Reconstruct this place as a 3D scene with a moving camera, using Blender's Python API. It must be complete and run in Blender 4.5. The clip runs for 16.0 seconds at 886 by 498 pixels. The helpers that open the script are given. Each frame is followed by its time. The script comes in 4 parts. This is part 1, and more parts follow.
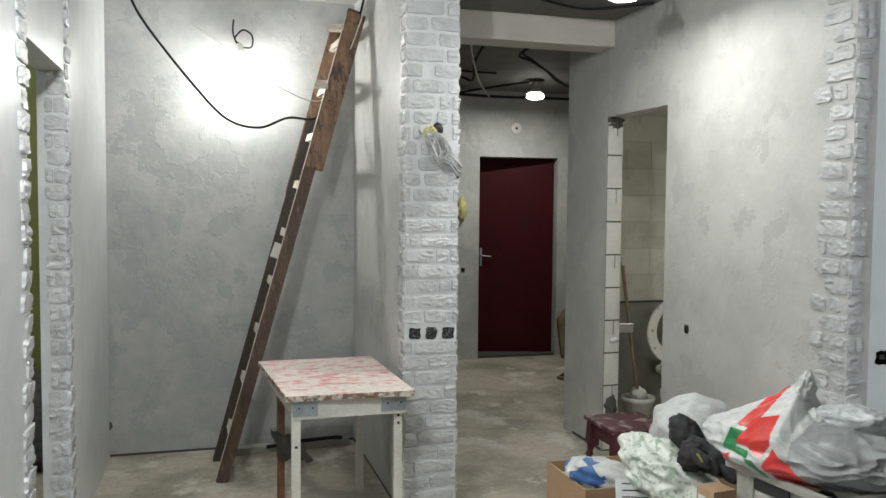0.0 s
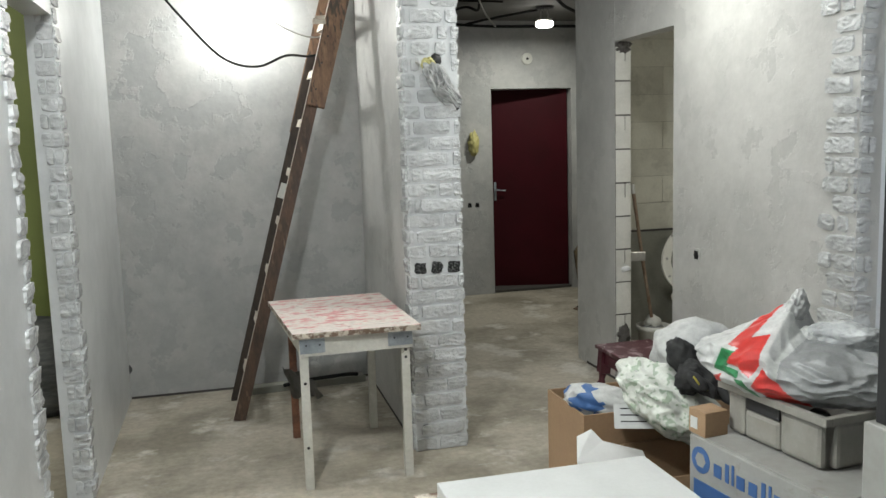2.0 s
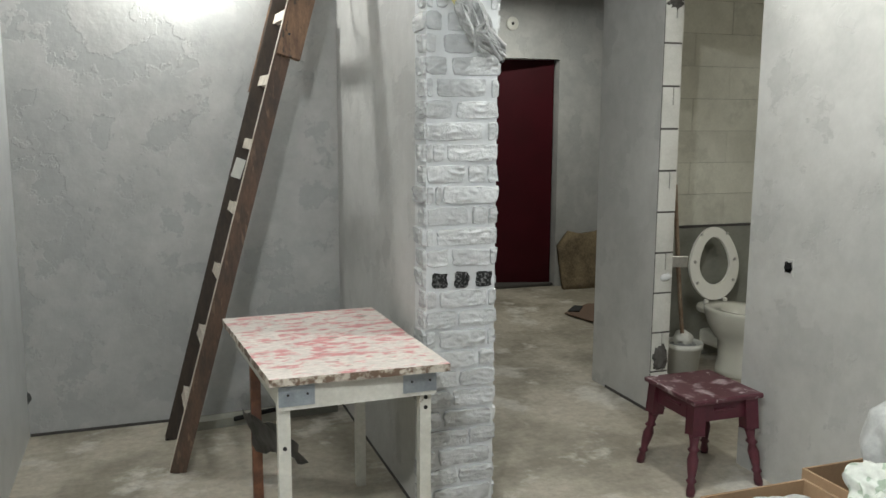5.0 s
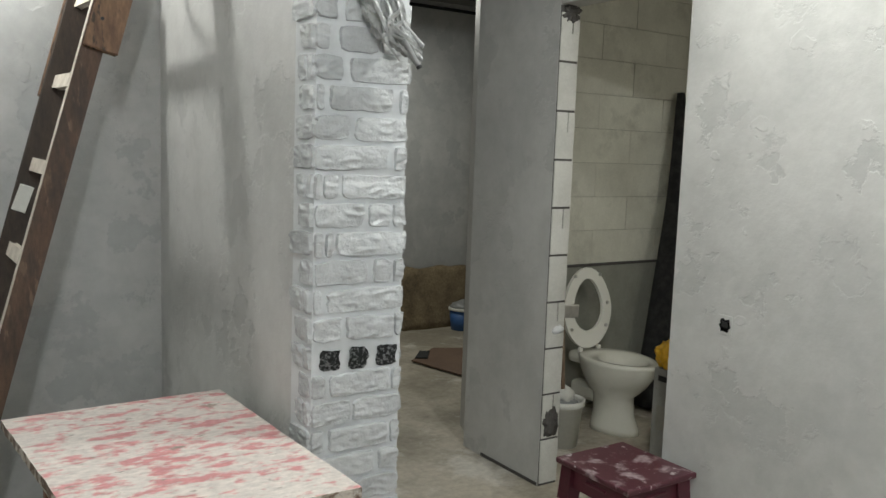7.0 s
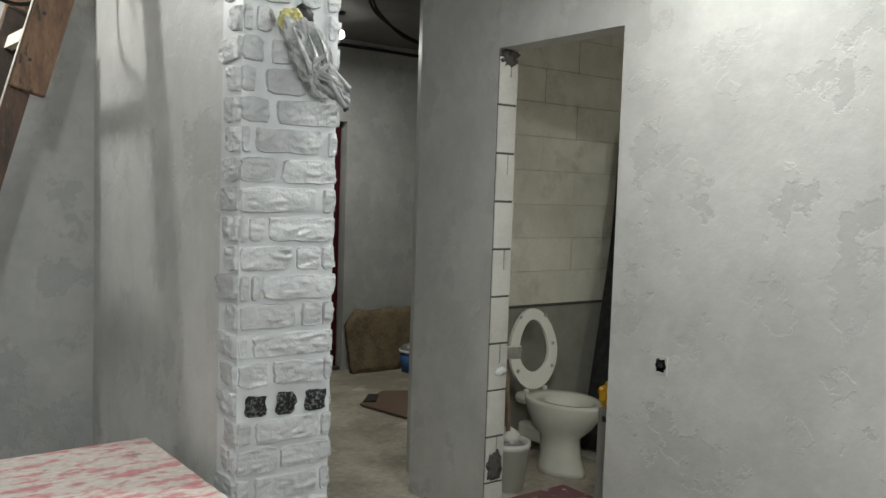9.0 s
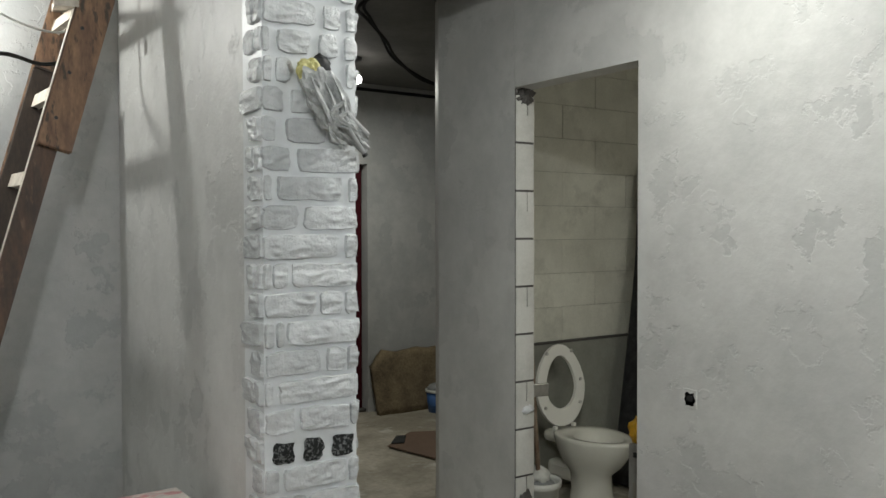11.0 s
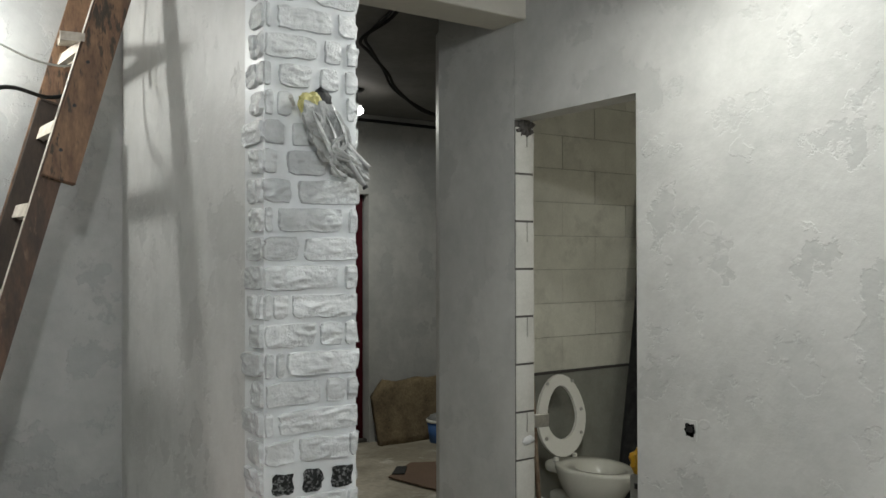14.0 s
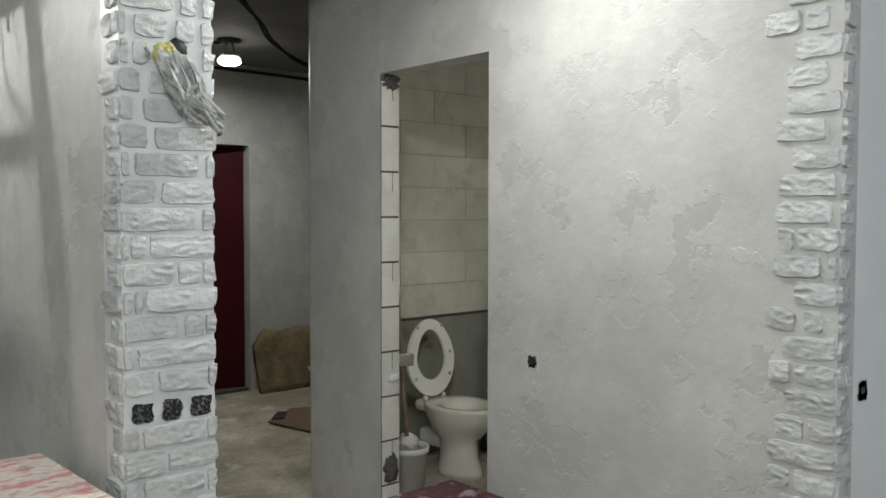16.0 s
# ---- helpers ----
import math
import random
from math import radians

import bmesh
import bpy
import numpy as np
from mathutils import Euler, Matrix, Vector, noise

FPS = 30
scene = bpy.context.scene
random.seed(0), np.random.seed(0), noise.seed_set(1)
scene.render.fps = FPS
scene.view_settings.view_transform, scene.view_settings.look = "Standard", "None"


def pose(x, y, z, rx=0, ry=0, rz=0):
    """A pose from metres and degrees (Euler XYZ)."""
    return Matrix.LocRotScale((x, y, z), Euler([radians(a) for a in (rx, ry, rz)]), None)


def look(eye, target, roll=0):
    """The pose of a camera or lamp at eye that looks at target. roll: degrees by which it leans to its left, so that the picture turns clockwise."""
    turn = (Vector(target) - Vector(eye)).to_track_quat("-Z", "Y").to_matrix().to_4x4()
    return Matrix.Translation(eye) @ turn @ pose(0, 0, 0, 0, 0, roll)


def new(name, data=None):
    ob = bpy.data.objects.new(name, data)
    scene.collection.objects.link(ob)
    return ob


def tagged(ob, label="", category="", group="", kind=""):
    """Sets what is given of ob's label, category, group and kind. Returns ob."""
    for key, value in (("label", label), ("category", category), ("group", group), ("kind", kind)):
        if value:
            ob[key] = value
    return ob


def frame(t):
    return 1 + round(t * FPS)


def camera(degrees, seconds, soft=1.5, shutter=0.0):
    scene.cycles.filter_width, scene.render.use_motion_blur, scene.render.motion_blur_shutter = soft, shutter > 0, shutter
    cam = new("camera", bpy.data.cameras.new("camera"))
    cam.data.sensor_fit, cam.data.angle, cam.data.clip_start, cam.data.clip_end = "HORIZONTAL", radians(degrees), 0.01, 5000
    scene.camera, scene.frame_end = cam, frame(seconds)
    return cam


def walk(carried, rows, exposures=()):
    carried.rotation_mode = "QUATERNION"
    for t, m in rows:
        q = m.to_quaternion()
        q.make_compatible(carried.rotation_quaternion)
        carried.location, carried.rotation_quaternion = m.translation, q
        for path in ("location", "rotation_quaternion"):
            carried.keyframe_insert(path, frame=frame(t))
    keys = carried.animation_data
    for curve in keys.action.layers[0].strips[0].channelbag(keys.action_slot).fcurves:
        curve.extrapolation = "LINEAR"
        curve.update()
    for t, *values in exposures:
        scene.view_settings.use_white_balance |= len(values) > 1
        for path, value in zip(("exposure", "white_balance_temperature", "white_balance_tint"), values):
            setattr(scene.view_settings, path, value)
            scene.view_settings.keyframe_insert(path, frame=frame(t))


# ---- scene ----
cam = camera(55.8, 16.0)
PATH = [
    (0, (0.464, 0.272, 1.587), (1.019, 2.19, 1.477), 0.5),
    (0.5, (0.477, 0.274, 1.572), (1.03, 2.187, 1.379), -0.2),
    (1, (0.494, 0.282, 1.564), (1.042, 2.189, 1.313), -0.2),
    (1.5, (0.53, 0.276, 1.568), (1.069, 2.185, 1.31), -0.5),
    (2, (0.573, 0.27, 1.561), (1.065, 2.192, 1.305), -1.7),
    (2.5, (0.581, 0.334, 1.533), (1.006, 2.269, 1.257), -2.0),
    (3, (0.54, 0.492, 1.539), (0.955, 2.426, 1.239), -1.8),
    (3.2, (0.529, 0.57, 1.547), (0.942, 2.503, 1.246), -1.8),
    (5.5, (0.492, 1.714, 1.492), (1.236, 3.546, 1.193), 0.7),
    (6, (0.536, 1.954, 1.48), (1.335, 3.762, 1.181), 0.8),
    (6.5, (0.544, 2.18, 1.489), (1.433, 3.947, 1.191), 1.2),
    (7, (0.519, 2.304, 1.504), (1.62, 3.957, 1.268), 2.0),
    (7.5, (0.544, 2.317, 1.507), (1.673, 3.956, 1.308), 2.3),
    (8, (0.574, 2.301, 1.505), (1.751, 3.908, 1.323), 2.3),
    (8.5, (0.593, 2.274, 1.506), (1.78, 3.875, 1.347), 2.3),
    (11, (0.59, 2.259, 1.519), (1.729, 3.902, 1.472), -0.1),
    (11.5, (0.577, 2.273, 1.518), (1.716, 3.917, 1.487), -0.2),
    (12, (0.577, 2.261, 1.527), (1.713, 3.907, 1.512), -0.1),
    (12.5, (0.579, 2.248, 1.532), (1.726, 3.886, 1.543), -0.1),
    (13, (0.579, 2.242, 1.529), (1.723, 3.882, 1.544), -0.1),
    (13.5, (0.578, 2.244, 1.523), (1.712, 3.892, 1.548), -0.0),
    (14, (0.585, 2.24, 1.525), (1.721, 3.886, 1.547), -0.1),
    (14.5, (0.56, 2.247, 1.523), (1.872, 3.757, 1.547), -0.1),
    (15, (0.558, 2.205, 1.523), (1.941, 3.65, 1.547), -0.1),
    (15.5, (0.578, 2.08, 1.499), (1.945, 3.541, 1.489), 0.0),
    (16, (0.572, 2.004, 1.491), (1.901, 3.495, 1.408), 0.1),
]
walk(cam, [(t, look(eye, target, roll)) for t, eye, target, roll in PATH],
     ((0.0, 0.2), (2.0, 0.22), (3.2, 0.27), (5.5, 0.28), (6.5, 0.2), (8.0, 0.12), (11.0, -0.07), (14.0, -0.08), (15.0, 0.0), (16.0, 0.1)))

# ---- world and lamps ----
wd = bpy.data.worlds.new("world")
scene.world = wd
wd.use_nodes = True
wd.node_tree.nodes["Background"].inputs[0].default_value = (0.5, 0.55, 0.6, 1)
wd.node_tree.nodes["Background"].inputs[1].default_value = 0.05


def point_lamp(name, at, watts, size, color):
    d = bpy.data.lights.new(name, "POINT")
    d.energy, d.shadow_soft_size, d.color = watts, size, color
    ob = new(name, d)
    ob.location = at
    return ob


def disc_lamp(name, at, watts, size, color):
    d = bpy.data.lights.new(name, "AREA")
    d.shape, d.size = "DISK", size
    d.energy, d.color = watts, color
    ob = new(name, d)
    ob.location = at
    return ob


BULB = (0.698, 5.60, 2.427)
LAMP_HALL = (3.41, 7.46, 2.555)
LAMP_ROOM = (2.37, 3.85, 2.555)
LAMP_BACK = (2.5, -0.5, 2.55)
LAMP_MAIN = (0.3, 1.9, 2.7)
LAMP_NEXT = (-1.4, 4.3, 2.5)
# added fill, hidden beside the doorway, to brighten the toilet room
FILL_WC = (3.85, 3.7, 1.75)
point_lamp("light_bulb_wall", (BULB[0], BULB[1] - 0.035, BULB[2] - 0.095), 20, 0.04, (0.98, 1.0, 0.95))
disc_lamp("light_hall", (LAMP_HALL[0], LAMP_HALL[1], LAMP_HALL[2] - 0.016), 16, 0.13, (0.99, 1.0, 0.9))
disc_lamp("light_room", (LAMP_ROOM[0], LAMP_ROOM[1], LAMP_ROOM[2] - 0.016), 14, 0.13, (0.98, 1.0, 0.94))
point_lamp("light_back", (LAMP_BACK[0], LAMP_BACK[1], LAMP_BACK[2] - 0.08), 66, 0.08, (0.88, 0.94, 1.0))
# fill light with no known source, lifts the toilet and block wall
point_lamp("fill_light_wc", (FILL_WC[0], FILL_WC[1], FILL_WC[2] - 0.08), 10.5, 0.06, (1.0, 0.96, 0.83))
point_lamp("light_main", (LAMP_MAIN[0], LAMP_MAIN[1], LAMP_MAIN[2] - 0.08), 106, 0.06, (0.96, 1.0, 0.985))
point_lamp("light_next", (LAMP_NEXT[0], LAMP_NEXT[1], LAMP_NEXT[2] - 0.08), 45, 0.08, (1.0, 0.98, 0.95))


# ---- materials ----
def material(name, color, rough=0.7, metal=0.0, second=None, scale=3.0, low=0.4, high=0.65, grain=60.0, grain_amount=0.12,
             bump=0.15, bump_scale=None, bump_dist=0.003, third=None, third_scale=9.0, third_low=0.6, third_high=0.7, spec=0.5, detail=6.0,
             stretch=(1, 1, 1), rand=0.0, trowel=0.0, strata=0.0):
    m = bpy.data.materials.new(name)
    m.use_nodes = True
    nt = m.node_tree
    b = nt.nodes["Principled BSDF"]
    b.inputs["Roughness"].default_value, b.inputs["Metallic"].default_value = rough, metal
    b.inputs["Specular IOR Level"].default_value = spec
    tc = nt.nodes.new("ShaderNodeTexCoord")
    mp = nt.nodes.new("ShaderNodeMapping")
    mp.inputs["Scale"].default_value = stretch
    geo = nt.nodes.new("ShaderNodeNewGeometry")
    nt.links.new(geo.outputs["Position"], mp.inputs["Vector"])

    def noise_at(s, d=detail, rgh=0.6):
        n = nt.nodes.new("ShaderNodeTexNoise")
        n.inputs["Scale"].default_value, n.inputs["Detail"].default_value, n.inputs["Roughness"].default_value = s, d, rgh
        nt.links.new(mp.outputs["Vector"], n.inputs["Vector"])
        return n.outputs["Fac"]

    def ramp(fac, a, z):
        r = nt.nodes.new("ShaderNodeMapRange")
        r.inputs["From Min"].default_value, r.inputs["From Max"].default_value = a, z
        nt.links.new(fac, r.inputs["Value"])
        return r.outputs["Result"]

    def mix(fac, a, c, mode="MIX"):
        x = nt.nodes.new("ShaderNodeMix")
        x.data_type, x.blend_type = "RGBA", mode
        if isinstance(fac, float):
            x.inputs["Factor"].default_value = fac
        else:
            nt.links.new(fac, x.inputs["Factor"])
        for sock, v in ((x.inputs["A"], a), (x.inputs["B"], c)):
            if isinstance(v, tuple):
                sock.default_value = (*v, 1)
            else:
                nt.links.new(v, sock)
        return x.outputs["Result"]

    col = color
    if second:
        col = mix(ramp(noise_at(scale), low, high), color, second)
    patch = None
    if third:
        patch = ramp(noise_at(third_scale, 8.0, 0.62), third_low, third_high)
        col = mix(patch, col, third)
    g = noise_at(grain, 3.0, 0.7)
    gr = nt.nodes.new("ShaderNodeMapRange")
    gr.inputs["From Min"].default_value, gr.inputs["From Max"].default_value = 0.3, 0.7
    gr.inputs["To Min"].default_value, gr.inputs["To Max"].default_value = 1 - grain_amount, 1 + grain_amount
    nt.links.new(g, gr.inputs["Value"])
    value = gr.outputs["Result"]
    if rand:
        oi = nt.nodes.new("ShaderNodeObjectInfo")
        rr = nt.nodes.new("ShaderNodeMapRange")
        rr.inputs["To Min"].default_value, rr.inputs["To Max"].default_value = 1 - rand, 1 + rand
        nt.links.new(oi.outputs["Random"], rr.inputs["Value"])
        mm = nt.nodes.new("ShaderNodeMath")
        mm.operation = "MULTIPLY"
        nt.links.new(value, mm.inputs[0])
        nt.links.new(rr.outputs["Result"], mm.inputs[1])
        value = mm.outputs[0]
    vm = nt.nodes.new("ShaderNodeVectorMath")
    vm.operation = "SCALE"
    if isinstance(col, tuple):
        vm.inputs[0].default_value = col
    else:
        nt.links.new(col, vm.inputs[0])
    nt.links.new(value, vm.inputs["Scale"])
    nt.links.new(vm.outputs["Vector"], b.inputs["Base Color"])
    if bump:
        bp = nt.nodes.new("ShaderNodeBump")
        bp.inputs["Strength"].default_value, bp.inputs["Distance"].default_value = bump, bump_dist
        nt.links.new(noise_at(bump_scale or grain / 3, 5.0, 0.65), bp.inputs["Height"])
        normal = bp.outputs["Normal"]
        if trowel and patch:
            # edges of thin trowelled coats and short ridges left by the blade
            ridge = ramp(noise_at(5.5, 6.0, 0.55), 0.64, 0.66)
            both = nt.nodes.new("ShaderNodeMath")
            both.operation = "SUBTRACT"
            nt.links.new(ridge, both.inputs[0])
            nt.links.new(patch, both.inputs[1])
            b2 = nt.nodes.new("ShaderNodeBump")
            b2.inputs["Strength"].default_value, b2.inputs["Distance"].default_value = 1.0, trowel
            nt.links.new(both.outputs[0], b2.inputs["Height"])
            nt.links.new(normal, b2.inputs["Normal"])
            normal = b2.outputs["Normal"]
        if strata:
            # wavy layered splits along the face of a hand-cut slip
            w = nt.nodes.new("ShaderNodeTexNoise")
            w.noise_type = "RIDGED_MULTIFRACTAL"
            w.inputs["Scale"].default_value, w.inputs["Detail"].default_value = 19.0, 5.0
            sm = nt.nodes.new("ShaderNodeMapping")
            sm.inputs["Scale"].default_value = (1.1, 1.1, 2.2)
            nt.links.new(geo.outputs["Position"], sm.inputs["Vector"])
            nt.links.new(sm.outputs["Vector"], w.inputs["Vector"])
            b3 = nt.nodes.new("ShaderNodeBump")
            b3.inputs["Strength"].default_value, b3.inputs["Distance"].default_value = 0.9, strata
            nt.links.new(w.outputs["Fac"], b3.inputs["Height"])
            nt.links.new(normal, b3.inputs["Normal"])
            normal = b3.outputs["Normal"]
        nt.links.new(normal, b.inputs["Normal"])
    return m


def glow(name, color, strength):
    m = bpy.data.materials.new(name)
    m.use_nodes = True
    nt = m.node_tree
    b = nt.nodes["Principled BSDF"]
    b.inputs["Base Color"].default_value = (0.9, 0.9, 0.9, 1)
    b.inputs["Emission Color"].default_value = (*color, 1)
    b.inputs["Emission Strength"].default_value = strength
    return m


PLASTER = material("grey_plaster", (0.43, 0.43, 0.42), 0.55, second=(0.35, 0.355, 0.35), scale=2.3, low=0.42, high=0.62, third=(0.36, 0.365, 0.36),
                   third_scale=4.2, third_low=0.535, third_high=0.56, grain=13, grain_amount=0.065, bump=0.6, bump_scale=8, bump_dist=0.008, trowel=0.0012)
PLASTER_LIGHT = material("light_plaster", (0.5, 0.497, 0.48), 0.5, second=(0.425, 0.424, 0.41), scale=2.6, low=0.4, high=0.62, third=(0.432, 0.431, 0.417),
                         third_scale=3.8, third_low=0.545, third_high=0.57, grain=13, grain_amount=0.05, bump=0.55, bump_scale=7.5, bump_dist=0.008, trowel=0.0012)
WHITE_WALL = material("white_wall_paint", (0.66, 0.68, 0.7), 0.5, second=(0.62, 0.64, 0.66), scale=2, grain=60, grain_amount=0.02, bump=0.1, bump_scale=12)
BRICK = material("white_painted_brick", (0.55, 0.562, 0.567), 0.24, 0.06, second=(0.46, 0.47, 0.475), scale=9, grain=70, grain_amount=0.05, bump=0.7,
                 bump_scale=38, bump_dist=0.012, rand=0.07, strata=0.014)
MORTAR = material("white_painted_plaster", (0.6, 0.615, 0.62), 0.36, second=(0.53, 0.545, 0.55), scale=6, grain=60, grain_amount=0.03, bump=0.2, bump_scale=20)
FLOOR = material("stained_concrete", (0.43, 0.39, 0.32), 0.55, second=(0.26, 0.233, 0.182), scale=1.6, low=0.44, high=0.6, third=(0.54, 0.515, 0.46),
                 third_scale=2.3, third_low=0.55, third_high=0.62, grain=24, grain_amount=0.17, bump=0.2, bump_scale=20)
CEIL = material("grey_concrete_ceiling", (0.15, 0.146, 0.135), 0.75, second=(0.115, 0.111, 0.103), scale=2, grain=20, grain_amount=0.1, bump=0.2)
BEAM = material("cream_painted_beam", (0.56, 0.53, 0.46), 0.55, second=(0.52, 0.49, 0.43), scale=3, grain=40, grain_amount=0.03, bump=0.08)
BLOCK = material("aerated_block", (0.5, 0.495, 0.46), 0.8, second=(0.42, 0.415, 0.38), scale=6, grain=120, grain_amount=0.06, bump=0.2, rand=0.05)
BLOCK_WC = material("beige_block", (0.66, 0.65, 0.56), 0.75, second=(0.55, 0.54, 0.46), scale=3, grain=90, grain_amount=0.06, bump=0.12, rand=0.06, third=(0.48, 0.47, 0.4), third_scale=5, third_low=0.55, third_high=0.7)
BLOCK_MORTAR = material("grey_beige_mortar", (0.4, 0.39, 0.33), 0.85, second=(0.33, 0.32, 0.27), scale=5)
JOINT = material("dark_joint", (0.07, 0.065, 0.06), 0.9)
BOARD_GREY = material("grey_green_board", (0.27, 0.27, 0.23), 0.6, second=(0.22, 0.22, 0.19), scale=5, grain=60, grain_amount=0.06)
GREEN = material("green_wall_paint", (0.2, 0.24, 0.07), 0.6, second=(0.18, 0.215, 0.062), scale=3, grain_amount=0.03)
DARKSTUFF = material("dark_grey_fabric", (0.06, 0.065, 0.065), 0.8, second=(0.12, 0.12, 0.115), scale=9, stretch=(1, 1, 5))
DOOR_RED = material("maroon_door_paint", (0.045, 0.003, 0.007), 0.55, spec=0.15, second=(0.036, 0.003, 0.006), scale=3, grain=90, grain_amount=0.1, bump=0.1)
WOOD_OLD = material("old_brown_wood", (0.1, 0.056, 0.034), 0.6, second=(0.045, 0.028, 0.02), scale=7, grain=40, grain_amount=0.25, bump=0.4, stretch=(3, 3, 0.8),
                    third=(0.15, 0.095, 0.06), third_scale=11, third_low=0.58, third_high=0.66)
# old ladder wood again, its colour darkened to paint the back stile's shade
WOOD_SHADED = material("shaded_old_wood", (0.03, 0.02, 0.014), 0.65, second=(0.05, 0.032, 0.022), scale=8, grain=40, grain_amount=0.25, bump=0.4, stretch=(3, 3, 0.8))
WOOD_PLANK = material("paint_spattered_plank", (0.22, 0.125, 0.07), 0.6, second=(0.12, 0.065, 0.04), scale=9, grain=40, grain_amount=0.25, bump=0.4,
                      stretch=(3, 3, 0.8), third=(0.05, 0.035, 0.025), third_scale=11, third_low=0.54, third_high=0.6)
WOOD_RUNG = material("pale_rung_wood", (0.55, 0.5, 0.43), 0.6, second=(0.4, 0.35, 0.29), scale=20, grain=60, grain_amount=0.12)
WOOD_STICK = material("worn_stick_wood", (0.2, 0.13, 0.085), 0.65, second=(0.28, 0.22, 0.16), scale=16, grain=60, grain_amount=0.15)
WOOD_RED = material("reddish_brown_leg", (0.2, 0.085, 0.045), 0.55, second=(0.12, 0.055, 0.035), scale=14, grain=60, grain_amount=0.2)
TABLE_WHITE = material("cream_table_paint", (0.6, 0.59, 0.54), 0.5, second=(0.53, 0.52, 0.47), scale=9, grain=60, grain_amount=0.08, third=(0.22, 0.17, 0.12),
                       third_scale=24, third_low=0.7, third_high=0.74)
TABLE_TOP = material("peeling_pink_white_paint", (0.7, 0.64, 0.59), 0.55, second=(0.62, 0.27, 0.27), scale=17, low=0.5, high=0.6, grain=45, grain_amount=0.18,
                     third=(0.32, 0.27, 0.22), third_scale=22, third_low=0.63, third_high=0.69, bump=0.5, bump_scale=35, stretch=(0.8, 1.5, 1))
TABLE_EDGE = material("chipped_edge", (0.55, 0.5, 0.43), 0.65, second=(0.14, 0.09, 0.06), scale=26, low=0.45, high=0.56, bump=0.6, bump_scale=50)
STEEL = material("galvanised_bracket", (0.36, 0.4, 0.44), 0.45, 0.6, second=(0.3, 0.34, 0.38), scale=12)
DARK = material("black_plastic", (0.015, 0.015, 0.016), 0.5)
TARP = material("dark_grey_sheet", (0.06, 0.06, 0.058), 0.45, second=(0.16, 0.16, 0.15), scale=14, bump=0.5, bump_scale=18)
STOOL = material("chipped_burgundy_paint", (0.088, 0.017, 0.028), 0.42, second=(0.07, 0.014, 0.023), scale=9, grain=60, grain_amount=0.1)
STOOL_TOP = material("worn_burgundy_top", (0.085, 0.022, 0.032), 0.4, second=(0.42, 0.33, 0.34), scale=13, low=0.54, high=0.68, grain=80, grain_amount=0.2,
                     third=(0.55, 0.5, 0.5), third_scale=32, third_low=0.62, third_high=0.68)
CERAMIC = material("white_ceramic", (0.62, 0.61, 0.54), 0.15, grain_amount=0.015, bump=0.0)
SEAT = material("white_plastic_seat", (0.78, 0.77, 0.71), 0.3, grain_amount=0.015, bump=0.0)
PLASTIC_W = material("white_plastic", (0.6, 0.6, 0.56), 0.4, grain_amount=0.04)
PLASTIC_G = material("grey_plastic_crate", (0.27, 0.258, 0.23), 0.5, second=(0.2, 0.19, 0.168), scale=5, grain_amount=0.06)
CARD = material("brown_cardboard", (0.29, 0.185, 0.105), 0.8, second=(0.25, 0.16, 0.09), scale=4, grain=90, grain_amount=0.06)
CARD_W = material("white_printed_cardboard", (0.28, 0.278, 0.262), 0.6, second=(0.22, 0.212, 0.195), scale=5, grain_amount=0.04, third=(0.2, 0.185, 0.16), third_scale=12, third_low=0.64, third_high=0.72)
BLUE = material("blue_print", (0.035, 0.1, 0.26), 0.55, grain_amount=0.03)
FOAM = material("white_foam_sheet", (0.5, 0.51, 0.5), 0.6, second=(0.45, 0.46, 0.45), scale=5, grain=90, grain_amount=0.03)
PAPER = material("bright_white_sheet", (0.78, 0.78, 0.76), 0.6, second=(0.72, 0.72, 0.7), scale=6, grain_amount=0.02)
BAG_W = material("white_plastic_bag", (0.43, 0.435, 0.425), 0.5, second=(0.38, 0.385, 0.375), scale=7, bump=0.35, bump_scale=14, bump_dist=0.01)
BAG_GREY = material("clear_grey_bag", (0.2, 0.205, 0.205), 0.4, second=(0.27, 0.275, 0.275), scale=9, bump=0.5, bump_scale=14, bump_dist=0.01)
BAG_EAR = material("pale_bag_ear", (0.36, 0.37, 0.37), 0.35, second=(0.26, 0.27, 0.27), scale=12, bump=0.6, bump_scale=14, bump_dist=0.01)
BAG_RED = material("red_bag_print", (0.45, 0.025, 0.02), 0.35, bump=0.5, bump_scale=16)
BAG_GREEN = material("green_bag_print", (0.015, 0.15, 0.05), 0.35, bump=0.5, bump_scale=16)
BAG_PRINT = material("green_printed_white_bag", (0.53, 0.55, 0.5), 0.38, second=(0.3, 0.36, 0.28), scale=48, low=0.56, high=0.6, detail=1.0, bump=0.5, bump_scale=18, bump_dist=0.01)
BLACK_CLOTH = material("black_cloth", (0.012, 0.012, 0.013), 0.85, second=(0.03, 0.03, 0.03), scale=20)
YELLOW = material("yellow_print", (0.5, 0.42, 0.06), 0.5)
YELLOW_BAG = material("orange_yellow_bag", (0.75, 0.42, 0.03), 0.4, bump=0.5)
BROWN_WOOL = material("brown_fibre_panel", (0.19, 0.145, 0.085), 0.95, second=(0.1, 0.075, 0.045), scale=6, grain=60, grain_amount=0.3, bump=0.8, bump_scale=30, bump_dist=0.01)
MAT = material("brown_hardboard", (0.15, 0.095, 0.065), 0.7, second=(0.12, 0.075, 0.05), scale=3)
WIRE_B = material("black_cable", (0.015, 0.015, 0.015), 0.8, spec=0.2)
WIRE_W = material("grey_white_cable", (0.45, 0.44, 0.41), 0.5)
